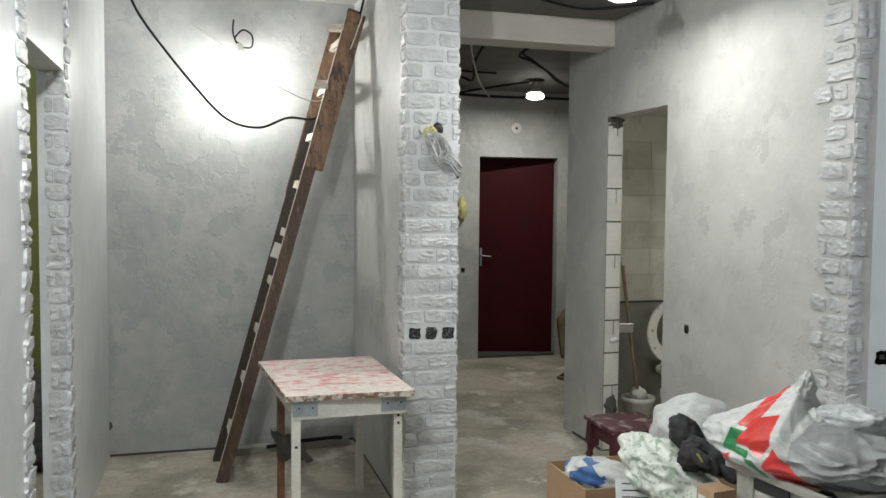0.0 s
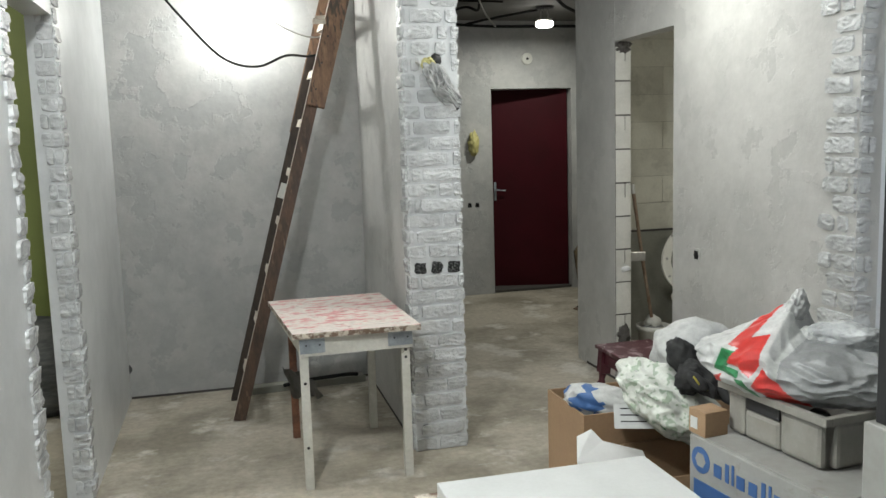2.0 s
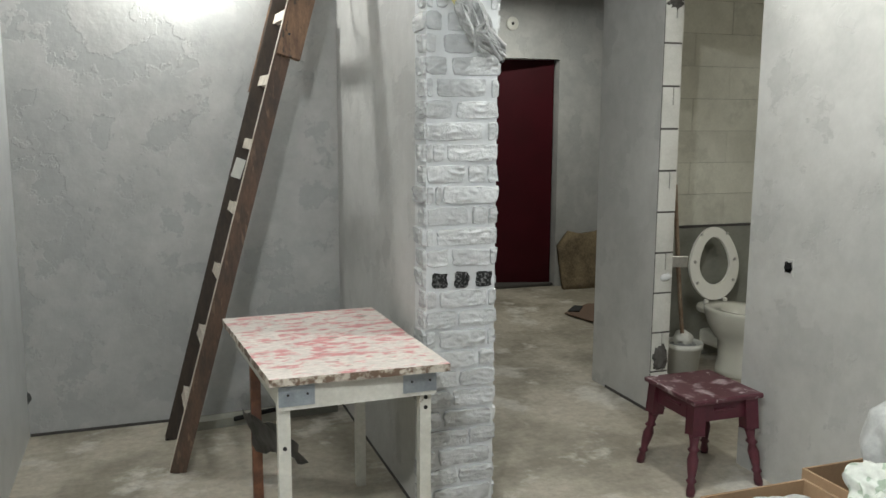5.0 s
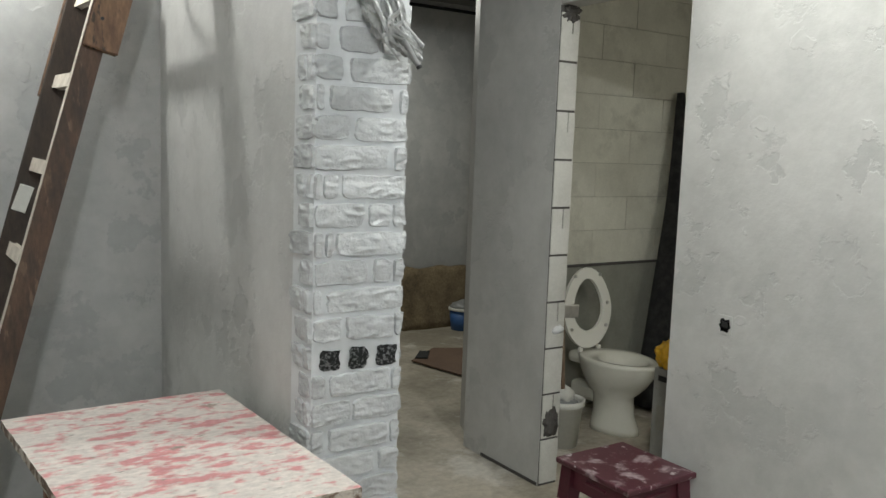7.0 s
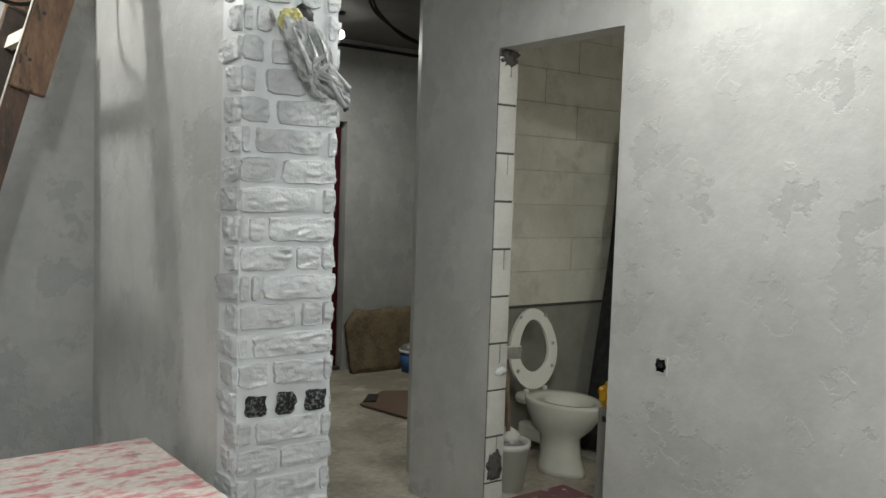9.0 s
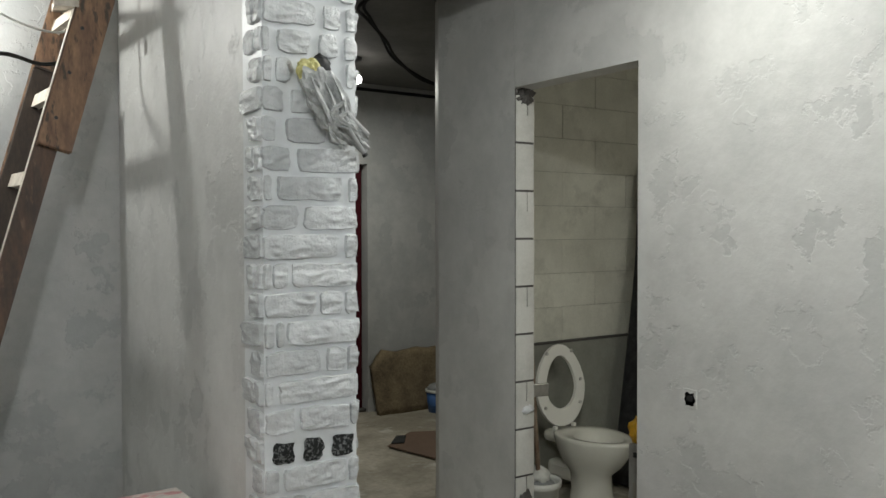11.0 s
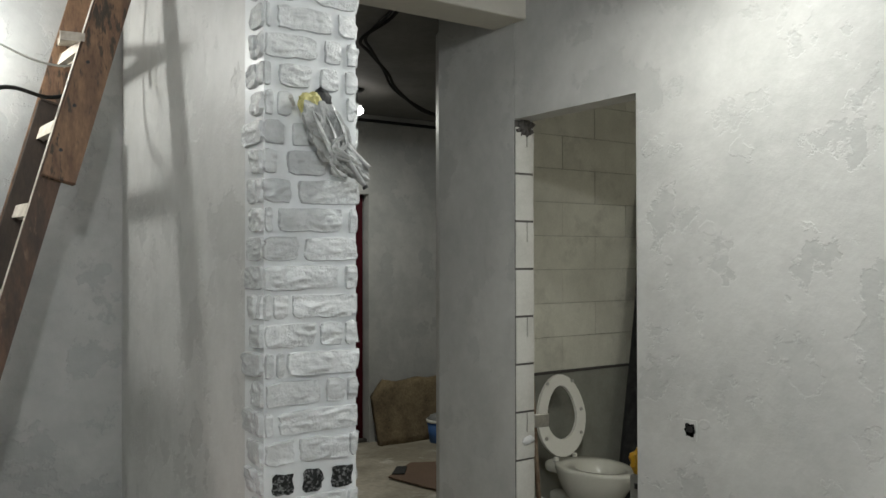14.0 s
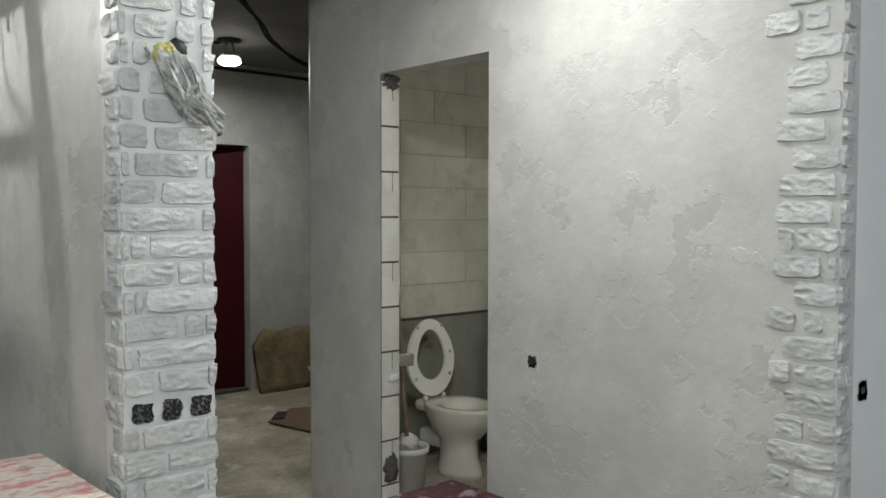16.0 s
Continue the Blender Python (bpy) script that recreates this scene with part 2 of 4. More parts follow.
METAL = material("brushed_metal", (0.55, 0.54, 0.52), 0.35, 0.9)
TAPE = material("yellow_tape", (0.48, 0.44, 0.18), 0.5)
FILM = material("clouded_film_wrap", (0.4, 0.405, 0.4), 0.25, second=(0.22, 0.225, 0.225), scale=14, bump=0.8, bump_scale=22, bump_dist=0.01)
PIPE = material("grey_conduit", (0.26, 0.26, 0.26), 0.4)
LAMP_GLOW = glow("led_glow", (1.0, 0.97, 0.92), 14)
BULB_GLOW = glow("bulb_glow", (1.0, 0.97, 0.93), 30)
SOCKET = material("socket_hole", (0.02, 0.022, 0.022), 0.6, second=(0.22, 0.225, 0.225), scale=120, low=0.52, high=0.58, grain_amount=0.2, bump=0.6)


# ---- mesh helpers ----
def part(name, bm, mat, parent=None, label="", smooth=False):
    me = bpy.data.meshes.new(name)
    bmesh.ops.recalc_face_normals(bm, faces=bm.faces)
    for f in bm.faces:
        f.smooth = smooth
    bm.to_mesh(me)
    bm.free()
    for m in mat if isinstance(mat, (list, tuple)) else (mat,):
        me.materials.append(m)
    ob = new(name, me)
    if parent:
        ob.parent = parent
    if label:
        ob["label"] = label
    return ob


def empty(name, label, category, group="", kind=""):
    return tagged(new(name), label, category, group, kind)


def box(x0, x1, y0, y1, z0, z1, bevel=0.0, bm=None, m=None):
    bm = bm or bmesh.new()
    made = bmesh.ops.create_cube(bm, size=1)["verts"]
    for v in made:
        v.co = Vector(((x0 + x1) / 2 + v.co.x * (x1 - x0), (y0 + y1) / 2 + v.co.y * (y1 - y0), (z0 + z1) / 2 + v.co.z * (z1 - z0)))
        if m:
            v.co = m @ v.co
    if bevel:
        edges = {e for v in made for e in v.link_edges}
        bmesh.ops.bevel(bm, geom=list(edges), offset=bevel, segments=2, affect="EDGES", profile=0.5)
    return bm


def prism(outline, z0, z1, bm=None):
    bm = bm or bmesh.new()
    lo = [bm.verts.new((x, y, z0)) for x, y in outline]
    hi = [bm.verts.new((x, y, z1)) for x, y in outline]
    bm.faces.new(lo[::-1])
    bm.faces.new(hi)
    n = len(outline)
    for i in range(n):
        bm.faces.new((lo[i], lo[(i + 1) % n], hi[(i + 1) % n], hi[i]))
    return bm


def bar(a, b, wide, deep, side=(0, 1, 0), bm=None, bevel=0.004):
    """A squared timber from a to b, deep along side."""
    a, b, s = Vector(a), Vector(b), Vector(side)
    z = (b - a).normalized()
    s = (s - z * s.dot(z)).normalized()
    m = Matrix((z.cross(s).normalized(), s, z)).transposed().to_4x4()
    m.translation = a
    return box(-wide / 2, wide / 2, -deep / 2, deep / 2, 0, (b - a).length, bevel, bm, m)


def lathe(profile, at=(0, 0, 0), seg=24, m=None, bm=None, cap=True, sx=1.0, sy=1.0):
    """Turned shape from (radius, height) pairs."""
    bm = bm or bmesh.new()
    rings = []
    for r, z in profile:
        ring = []
        for i in range(seg):
            a = 2 * math.pi * i / seg
            p = Vector((r * math.cos(a) * sx, r * math.sin(a) * sy, z))
            p = m @ p if m else p + Vector(at)
            ring.append(bm.verts.new(p))
        rings.append(ring)
    for lo, hi in zip(rings, rings[1:]):
        for i in range(seg):
            bm.faces.new((lo[i], lo[(i + 1) % seg], hi[(i + 1) % seg], hi[i]))
    if cap:
        bm.faces.new(rings[0][::-1])
        bm.faces.new(rings[-1])
    return bm


def smooth_points(pts, steps=6):
    pts = [Vector(p) for p in pts]
    out = []
    for i in range(len(pts) - 1):
        p0, p1, p2, p3 = pts[max(i - 1, 0)], pts[i], pts[i + 1], pts[min(i + 2, len(pts) - 1)]
        for k in range(steps):
            t = k / steps
            out.append(0.5 * (2 * p1 + (p2 - p0) * t + (2 * p0 - 5 * p1 + 4 * p2 - p3) * t * t + (3 * p1 - p0 - 3 * p2 + p3) * t ** 3))
    return out + [pts[-1]]


def tube(pts, r, seg=8, bm=None, steps=6):
    bm = bm or bmesh.new()
    path = smooth_points(pts, steps)
    rings = []
    for i, p in enumerate(path):
        d = (path[min(i + 1, len(path) - 1)] - path[max(i - 1, 0)]).normalized()
        s = d.cross(Vector((0.13, 0.21, 1))).normalized()
        u = d.cross(s)
        rad = r(i / (len(path) - 1)) if callable(r) else r
        rings.append([bm.verts.new(p + (s * math.cos(2 * math.pi * k / seg) + u * math.sin(2 * math.pi * k / seg)) * rad) for k in range(seg)])
    for lo, hi in zip(rings, rings[1:]):
        for k in range(seg):
            bm.faces.new((lo[k], lo[(k + 1) % seg], hi[(k + 1) % seg], hi[k]))
    bm.faces.new(rings[0][::-1])
    bm.faces.new(rings[-1])
    return bm


def blob(center, size, rough=0.15, seed=0, freq=2.5, flat=None, sub=4, m=None, crease=0.06, crease_freq=6.0):
    """A crumpled soft body; flat: height of the plane on which it rests."""
    bm = bmesh.new()
    bmesh.ops.create_icosphere(bm, subdivisions=sub, radius=1)
    off = Vector((seed * 3.7, seed * 1.9, seed * 5.3))
    for v in bm.verts:
        d = v.co.normalized()
        k = 1 + rough * noise.noise(d * freq + off) + crease * (1 - 2 * abs(noise.noise(d * crease_freq + off * 2)))
        p = Vector((d.x * size[0], d.y * size[1], d.z * size[2])) * k
        p = m @ p if m else p
        v.co = p + Vector(center)
        if flat is not None and v.co.z < flat:
            v.co.z = flat
    return bm


# ---- setting ----
H = 2.72
H2 = 2.87


def structure(name, bm, mat, label, category, smooth=False):
    return tagged(part(name, bm, mat, None, "", smooth), label, category, "", "structure")


structure("floor", box(-2.6, 5.6, -1.6, 8.9, -0.12, 0), FLOOR, "stained beige-grey concrete screed floor with pale patches", "floor")
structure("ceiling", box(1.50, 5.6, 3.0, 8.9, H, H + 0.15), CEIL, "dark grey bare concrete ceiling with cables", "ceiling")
structure("ceiling_2", box(-2.6, 1.50, -1.6, 8.9, H2, H2 + 0.15), PLASTER_LIGHT, "pale plastered ceiling over the room", "ceiling")
structure("ceiling_3", box(1.50, 5.6, -1.6, 3.0, H2, H2 + 0.15), PLASTER_LIGHT, "pale plastered ceiling over the front of the room", "ceiling")
structure("ceiling_step", box(1.50, 5.6, 2.9, 3.0, H, H2), PLASTER_LIGHT, "plastered edge where the ceiling steps down", "ceiling")

wall_back = structure("wall_back", box(-0.2, 1.56, 5.74, 5.9, 0, H2), PLASTER, "mottled grey plastered wall behind the ladder", "wall")
wall_pillar = structure("wall_pillar", box(1.434, 1.69, 4.277, 5.74, 0, H2), PLASTER_LIGHT, "grey plastered wall ending in a white brick-clad pillar", "wall")
structure("wall_hall_side", box(1.56, 1.69, 5.74, 8.305, 0, H2), PLASTER, "grey plastered hall side wall", "wall")


def slab_with_hole(axis, at0, at1, u0, u1, z1, h0, h1, hz):
    """A wall along y (axis x) or along x (axis y) with one doorway h0..h1 up to hz."""
    bm = bmesh.new()
    for a, b, lo, hi in ((u0, h0, 0, z1), (h1, u1, 0, z1), (h0, h1, hz, z1)):
        if axis == "x":
            box(at0, at1, a, b, lo, hi, 0, bm)
        else:
            box(a, b, at0, at1, lo, hi, 0, bm)
    return bm


structure("wall_hall_end", slab_with_hole("y", 8.305, 8.68, 1.56, 5.6, H, 3.167, 4.022, 2.058), PLASTER, "grey plastered hall end wall round the entrance door", "wall")
bm = bmesh.new()
box(2.93, 3.037, 3.0, 4.378, 0, H2, 0, bm)
box(2.93, 3.037, 4.378, 5.083, 2.136, H, 0, bm)
wall_wc = structure("wall_wc", bm, PLASTER_LIGHT, "light grey smoothly plastered partition with a raw doorway", "wall")
stub = structure("wall_wc_stub", prism([(2.93, 5.086), (3.037, 5.086), (3.037, 5.55), (3.2, 5.9), (3.2, 6.08), (3.1, 5.95), (3.0, 5.72), (2.938, 5.685), (2.93, 5.672)], 0, H), PLASTER_LIGHT,
                 "grey plastered stub of the toilet partition with a rounded end", "wall")
wc_back = structure("wall_wc_back", box(3.2, 5.6, 5.96, 6.08, 0, H), BLOCK_MORTAR, "beige aerated-block wall behind the toilet", "wall")
structure("wall_wc_end", box(4.75, 4.87, 3.12, 5.96, 0, H), BLOCK_WC, "bare block side wall of the toilet room", "wall")
structure("wall_corner_front", box(3.037, 5.6, 3.0, 3.12, 0, H2), WHITE_WALL, "white painted wall beside the brick-clad corner", "wall")
bm = bmesh.new()
box(-0.195, -0.088, -1.6, 3.33, 0, H2, 0, bm)
box(-0.195, -0.088, 4.14, 5.74, 0, H2, 0, bm)
box(-0.195, -0.088, 3.33, 4.14, 2.127, H2, 0, bm)
wall_left = structure("wall_left", bm, MORTAR, "pale plastered side wall with a brick-edged doorway", "wall")
structure("wall_green", box(-2.6, -0.195, 6.2, 6.3, 0, H2), GREEN, "olive green painted wall of the next room", "wall")
structure("wall_green_side", box(-2.6, -2.5, -1.6, 6.2, 0, H2), GREEN, "olive green painted side wall of the next room", "wall")
structure("wall_rear", box(-2.6, 5.6, -1.7, -1.6, 0, H2), WHITE_WALL, "plain white rear wall", "wall")
structure("wall_right", box(5.6, 5.7, -1.7, 8.9, 0, H2), WHITE_WALL, "plain white outer wall", "wall")
structure("beam", box(1.69, 2.93, 5.0, 5.22, 2.556, H, 0.008), BEAM, "cream painted beam under the hall ceiling", "beam")


for nm, b in (("a", (-0.085, 1.43, 5.734, 5.742, 0.001, 0.014)), ("b", (1.431, 1.436, 4.45, 5.73, 0.001, 0.016)), ("c", (2.926, 2.932, 5.09, 5.52, 0.001, 0.016))):
    structure("wall_gap", box(*b), JOINT, "dark open gap along the foot of the wall", "gap")


# ---- entrance door ----
door = empty("door_1", "dark maroon painted steel entrance door, shut", "door", kind="structure")
part("door_leaf", bar((3.235, 8.60, 1.038), (4.005, 8.40, 1.038), 2.03, 0.045, (0.25, 0.97, 0)), DOOR_RED, door)
bm = box(3.167, 3.2, 8.62, 8.68, 0, 2.058)
box(4.002, 4.022, 8.62, 8.68, 0, 2.058, 0, bm)
box(3.2, 4.002, 8.62, 8.68, 2.04, 2.058, 0, bm)
part("door_frame", bm, DOOR_RED, door)
part("threshold", box(3.17, 4.02, 8.33, 8.66, 0.002, 0.028, 0.004), JOINT, door, "dark metal threshold")
bm = box(3.262, 3.286, 8.555, 8.57, 0.93, 1.12, 0.003)
tube([(3.274, 8.56, 1.04), (3.27, 8.525, 1.04), (3.29, 8.515, 1.04), (3.365, 8.49, 1.035)], 0.007, bm=bm)
part("door_handle", bm, STEEL, door, "worn metal lever handle", True)
part("door_backing", box(3.1, 4.1, 8.7, 8.74, 0, 2.2), DARK, door)


# ---- ladder ----
ladder = empty("wooden_ladder", "old dark brown wooden ladder leaning into the wall corner", "ladder")
FA, FB = Vector((0.565, 5.09, 0.0)), Vector((1.343, 5.27, 2.72))
BA, BB = Vector((0.56, 5.5, 0.0)), Vector((1.325, 5.69, 2.73))
part("front_stile", bar(FA, FB, 0.06, 0.042, (0, 1, 0)), WOOD_OLD, ladder)
# the shade on this stile is put into its colour
part("back_stile", bar(BA, BA.lerp(BB, 0.77), 0.055, 0.038, (0, 1, 0), None, 0.01), WOOD_SHADED, ladder, "stile in wood darkened as if in shade, with a rounded end")
part("splice_board", bar(BA.lerp(BB, 0.6) + Vector((0, 0.034, 0)), BA.lerp(BB, 0.99) + Vector((0, 0.034, 0)), 0.075, 0.026, (0, 1, 0)), WOOD_PLANK, ladder, "brown board lengthening the back stile")
# pale strips paint the light caught along the left side of each stile
for a, b, lo, hi, w in ((BA, BB, 0.0, 0.76, 0.0275), (FA, FB, 0.0, 0.99, 0.03)):
    side = (b - a).cross(Vector((0, 1, 0))).normalized() * (-w - 0.002)
    if side.x > 0:
        side = -side
    part("worn_edge", bar(a.lerp(b, lo) + side, a.lerp(b, hi) + side, 0.005, 0.036, (0, 1, 0), None, 0.001), WOOD_RUNG, ladder, "pale strip painting the lit edge of the stile")
for k in range(9):
    s = 0.085 + k * 0.107
    a, b = FA.lerp(FB, s), BA.lerp(BB, s)
    d = (b - a).normalized()
    part("rung", bar(a - d * 0.012, b + d * 0.008, 0.024, 0.04, (0.3, 0, 1)), WOOD_RUNG, ladder, "pale worn rung")
up = (FB - FA).normalized()
off = Vector((0.0, -0.036, 0))
part("splice_board", bar(FA.lerp(FB, 0.655) + off + Vector((0.022, 0, 0)), FA.lerp(FB, 0.99) + off + Vector((0.022, 0, 0)), 0.095, 0.03, (0, 1, 0)), WOOD_PLANK, ladder,
     "rough paint-spattered board nailed to the stile")
for k in range(3):
    p = FA.lerp(FB, 0.69 + 0.055 * k) + Vector((0.0, -0.052, 0))
    part("screw", lathe([(0.006, 0), (0.006, 0.004)], seg=8, m=Matrix.Translation(p) @ pose(0, 0, 0, 90)), DARK, ladder, "dark screw head")
part("cleat", bar(FA.lerp(FB, 0.96) + Vector((-0.09, -0.05, 0)), BA.lerp(BB, 0.985) + Vector((0, 0, 0)), 0.1, 0.022, (0, 0, 1)), WOOD_RUNG, ladder, "pale board at the top")
part("cleat", bar(FA.lerp(FB, 0.83) + Vector((-0.07, -0.05, 0)), BA.lerp(BB, 0.86) + Vector((0, 0, 0)), 0.07, 0.02, (0, 0, 1)), WOOD_RUNG, ladder, "pale board below the top")
part("label_plate", bar(BA.lerp(BB, 0.455) + Vector((-0.012, -0.028, 0)), BA.lerp(BB, 0.485) + Vector((-0.005, -0.028, 0)), 0.038, 0.004, (0, 1, 0)), PLASTIC_W, ladder,
     "small grey sticker on the stile")

# ---- painted table ----
table = empty("painted_table", "small square table with flaking pink and white paint", "table")
rnd = random.Random(4)
bm = bmesh.new()
N = 26
corner = [Vector((0.813, 3.918, 0)), Vector((1.392, 3.908, 0)), Vector((1.36, 4.795, 0)), Vector((0.748, 4.775, 0))]
edge_pts = []
for i in range(4):
    a, b = corner[i], corner[(i + 1) % 4]
    for k in range(N):
        p = a.lerp(b, k / N)
        c = Vector((1.08, 4.35, 0))
        edge_pts.append(p + (c - p).normalized() * (0.0035 * rnd.random()))
top = [bm.verts.new((p.x, p.y, 0.738)) for p in edge_pts]
mid = [bm.verts.new((p.x, p.y, 0.728 + 0.005 * rnd.random())) for p in edge_pts]
low = [bm.verts.new((p.x, p.y, 0.712 + 0.003 * rnd.random())) for p in edge_pts]
n = len(top)
bm.faces.new(top)
bm.faces.new(low[::-1]).material_index = 1
for i in range(n):
    j = (i + 1) % n
    bm.faces.new((mid[i], mid[j], top[j], top[i])).material_index = 1
    bm.faces.new((low[i], low[j], mid[j], mid[i])).material_index = 1
part("tabletop", bm, [TABLE_TOP, TABLE_EDGE], table)
part("apron", bar((0.85, 3.955, 0.668), (1.355, 3.965, 0.668), 0.075, 0.02), TABLE_WHITE, table)
part("apron", bar((0.80, 4.74, 0.668), (1.32, 4.755, 0.668), 0.075, 0.02), TABLE_WHITE, table)
part("apron", bar((0.86, 3.97, 0.668), (0.81, 4.74, 0.668), 0.02, 0.075, (0, 0, 1)), TABLE_WHITE, table)
part("apron", bar((1.345, 3.97, 0.668), (1.31, 4.75, 0.668), 0.02, 0.075, (0, 0, 1)), TABLE_WHITE, table)
for x, y, m, nm in ((0.862, 3.978, TABLE_WHITE, "cream painted leg"), (1.33, 4.0, TABLE_WHITE, "cream painted leg"), (0.86, 4.69, WOOD_RED, "reddish brown bare leg"),
                    (1.285, 4.71, TABLE_WHITE, "cream painted leg")):
    part("leg", prism([(x - .019, y - .019), (x + .019, y - .019), (x + .019, y + .019), (x - .019, y + .019)], 0, 0.712), m, table, nm)
for a, b in (((0.845, 3.942, 0.672), (0.955, 3.944, 0.672)), ((1.245, 3.950, 0.672), (1.357, 3.953, 0.672))):
    bk = part("corner_bracket", bar(a, b, 0.062, 0.003, (0, 1, 0), None, 0.001), STEEL, table, "blue-grey steel corner plate")
    for s in (0.25, 0.8):
        p = Vector(a).lerp(Vector(b), s)
        part("screw", lathe([(0.004, 0), (0.004, 0.004)], seg=8, m=Matrix.Translation(p + Vector((0, -0.001, 0.005))) @ pose(0, 0, 0, 90)), DARK, bk)
for x, z in ((0.862, 0.5), (1.33, 0.61), (1.33, 0.575), (0.862, 0.2)):
    part("knot", lathe([(0.007, 0), (0.007, 0.003)], seg=8, m=Matrix.Translation((x, 3.958 if x < 1 else 3.981, z)) @ pose(0, 0, 0, 90)), DARK, table, "dark bolt hole")

# dark sheet hanging between the table legs
bm = bmesh.new()
g = []
for i in range(13):
    row = []
    for j in range(5):
        u, v = i / 12, j / 4
        p = Vector((0.80, 4.62, 0.42)).lerp(Vector((0.90, 4.02, 0.50)), u) + Vector((0.05, 0.02, -0.19 + 0.1 * u)) * v
        p += Vector((0.02 * noise.noise((u * 5, v * 3, 2)), 0, 0.03 * noise.noise((u * 4, v * 2, 7))))
        row.append(bm.verts.new(p))
    g.append(row)
for i in range(12):
    for j in range(4):
        bm.faces.new((g[i][j], g[i + 1][j], g[i + 1][j + 1], g[i][j + 1]))
bmesh.ops.solidify(bm, geom=bm.faces[:], thickness=0.006)
tagged(part("plastic_sheet", bm, TARP, None, "", True), "dark grey crumpled plastic sheet tucked on the table legs", "sheet")
bm = bar((0.62, 5.60, 0.02), (1.38, 5.66, 0.02), 0.04, 0.09, (0, 1, 0))
tagged(part("floor_board", bm, BOARD_GREY), "grey dusty board lying along the foot of the wall", "board")
bm = tube([(0.85, 5.52, 0.055), (1.05, 5.58, 0.06), (1.25, 5.56, 0.075), (1.33, 5.6, 0.06)], 0.012)
tagged(part("cable_scrap", bm, WIRE_B), "black cable scrap lying on the grey board", "cable")

# ---- stool ----
stool = empty("wooden_stool", "burgundy painted wooden stool with turned legs and worn top", "stool")
SX, SY = 2.70, 4.345
part("seat", box(SX - .172, SX + .172, SY - .182, SY + .182, 0.378, 0.40, 0.006), STOOL_TOP, stool, "scuffed burgundy seat with white paint spots")
prof = [(0.016, 0), (0.019, 0.02), (0.014, 0.05), (0.022, 0.062), (0.014, 0.072), (0.021, 0.11), (0.024, 0.145), (0.015, 0.175), (0.025, 0.185), (0.016, 0.197), (0.02, 0.225), (0.026, 0.25)]
for sx in (-1, 1):
    for sy in (-1, 1):
        foot = Vector((SX + sx * 0.172, SY + sy * 0.185, 0))
        knee = Vector((SX + sx * 0.135, SY + sy * 0.145, 0.25))
        m = Matrix(((1, 0, (knee.x - foot.x) / 0.25, foot.x), (0, 1, (knee.y - foot.y) / 0.25, foot.y), (0, 0, 1, 0), (0, 0, 0, 1)))
        leg = lathe(prof, seg=14, m=m)
        part("leg", leg, STOOL, stool, "", True)
        part("leg_block", bar(knee - Vector((0, 0, 0.005)), (knee.x - sx * 0.008, knee.y - sy * 0.008, 0.378), 0.052, 0.052), STOOL, stool)
for s in (-1, 1):
    r1 = part("rail", box(SX - .11, SX + .11, SY + s * .142 - .009, SY + s * .142 + .009, 0.295, 0.378, 0.003), STOOL, stool)
    part("carving", box(SX - .05, SX + .05, SY + s * .152 - .006, SY + s * .152 + .006, 0.335, 0.347, 0.004), STOOL, r1)
    r2 = part("rail", box(SX + s * .132 - .009, SX + s * .132 + .009, SY - .12, SY + .12, 0.295, 0.378, 0.003), STOOL, stool)
    part("carving", box(SX + s * .142 - .006, SX + s * .142 + .006, SY - .05, SY + .05, 0.335, 0.347, 0.004), STOOL, r2)

# ---- toilet room ----
toilet = empty("toilet", "white ceramic toilet with its seat raised", "toilet")
TM = pose(3.81, 5.71, 0, 0, 0, 4)


def egg(width, back, front, z, n=32):
    """An egg-shaped ring in toilet coordinates, the front towards -y."""
    out = []
    for i in range(n):
        a = 2 * math.pi * i / n
        y = math.sin(a)
        out.append((width * math.cos(a) * (1 - 0.12 * max(0, -y)), back * y if y > 0 else front * y, z))
    return out


def loft(rings, m, bm=None, caps=True):
    bm = bm or bmesh.new()
    vs = [[bm.verts.new(m @ Vector(p)) for p in r] for r in rings]
    for lo, hi in zip(vs, vs[1:]):
        for i in range(len(lo)):
            j = (i + 1) % len(lo)
            bm.faces.new((lo[i], lo[j], hi[j], hi[i]))
    if caps:
        bm.faces.new(vs[0][::-1])
        bm.faces.new(vs[-1])
    return bm


def eggs(spec, m, cy=-0.2):
    return loft([[(x, y + cy + c, z) for x, y, z in egg(w, b, f, z)] for w, b, f, z, c in spec], m)


part("bowl", eggs([(0.115, 0.13, 0.17, 0.0, 0.0), (0.11, 0.13, 0.165, 0.03, 0), (0.095, 0.12, 0.13, 0.1, 0.0), (0.095, 0.13, 0.12, 0.2, 0.0), (0.145, 0.17, 0.19, 0.26, 0),
                   (0.175, 0.2, 0.24, 0.33, 0), (0.184, 0.22, 0.262, 0.385, 0), (0.186, 0.222, 0.266, 0.4, 0), (0.178, 0.215, 0.257, 0.406, 0), (0.125, 0.12, 0.17, 0.402, -0.03),
                   (0.115, 0.11, 0.155, 0.35, -0.03), (0.08, 0.07, 0.11, 0.24, -0.03), (0.03, 0.03, 0.03, 0.17, -0.03)], TM), CERAMIC, toilet, "", True)
part("back_block", box(-0.09, 0.09, -0.06, 0.09, 0.33, 0.4, 0.03, None, TM), CERAMIC, toilet)
part("drain_horn", box(-0.04, 0.04, -0.1, 0.1, 0.12, 0.22, 0.025, None, TM), CERAMIC, toilet)
SM = TM @ pose(0, 0.0, 0.412, -96, 0, 0)


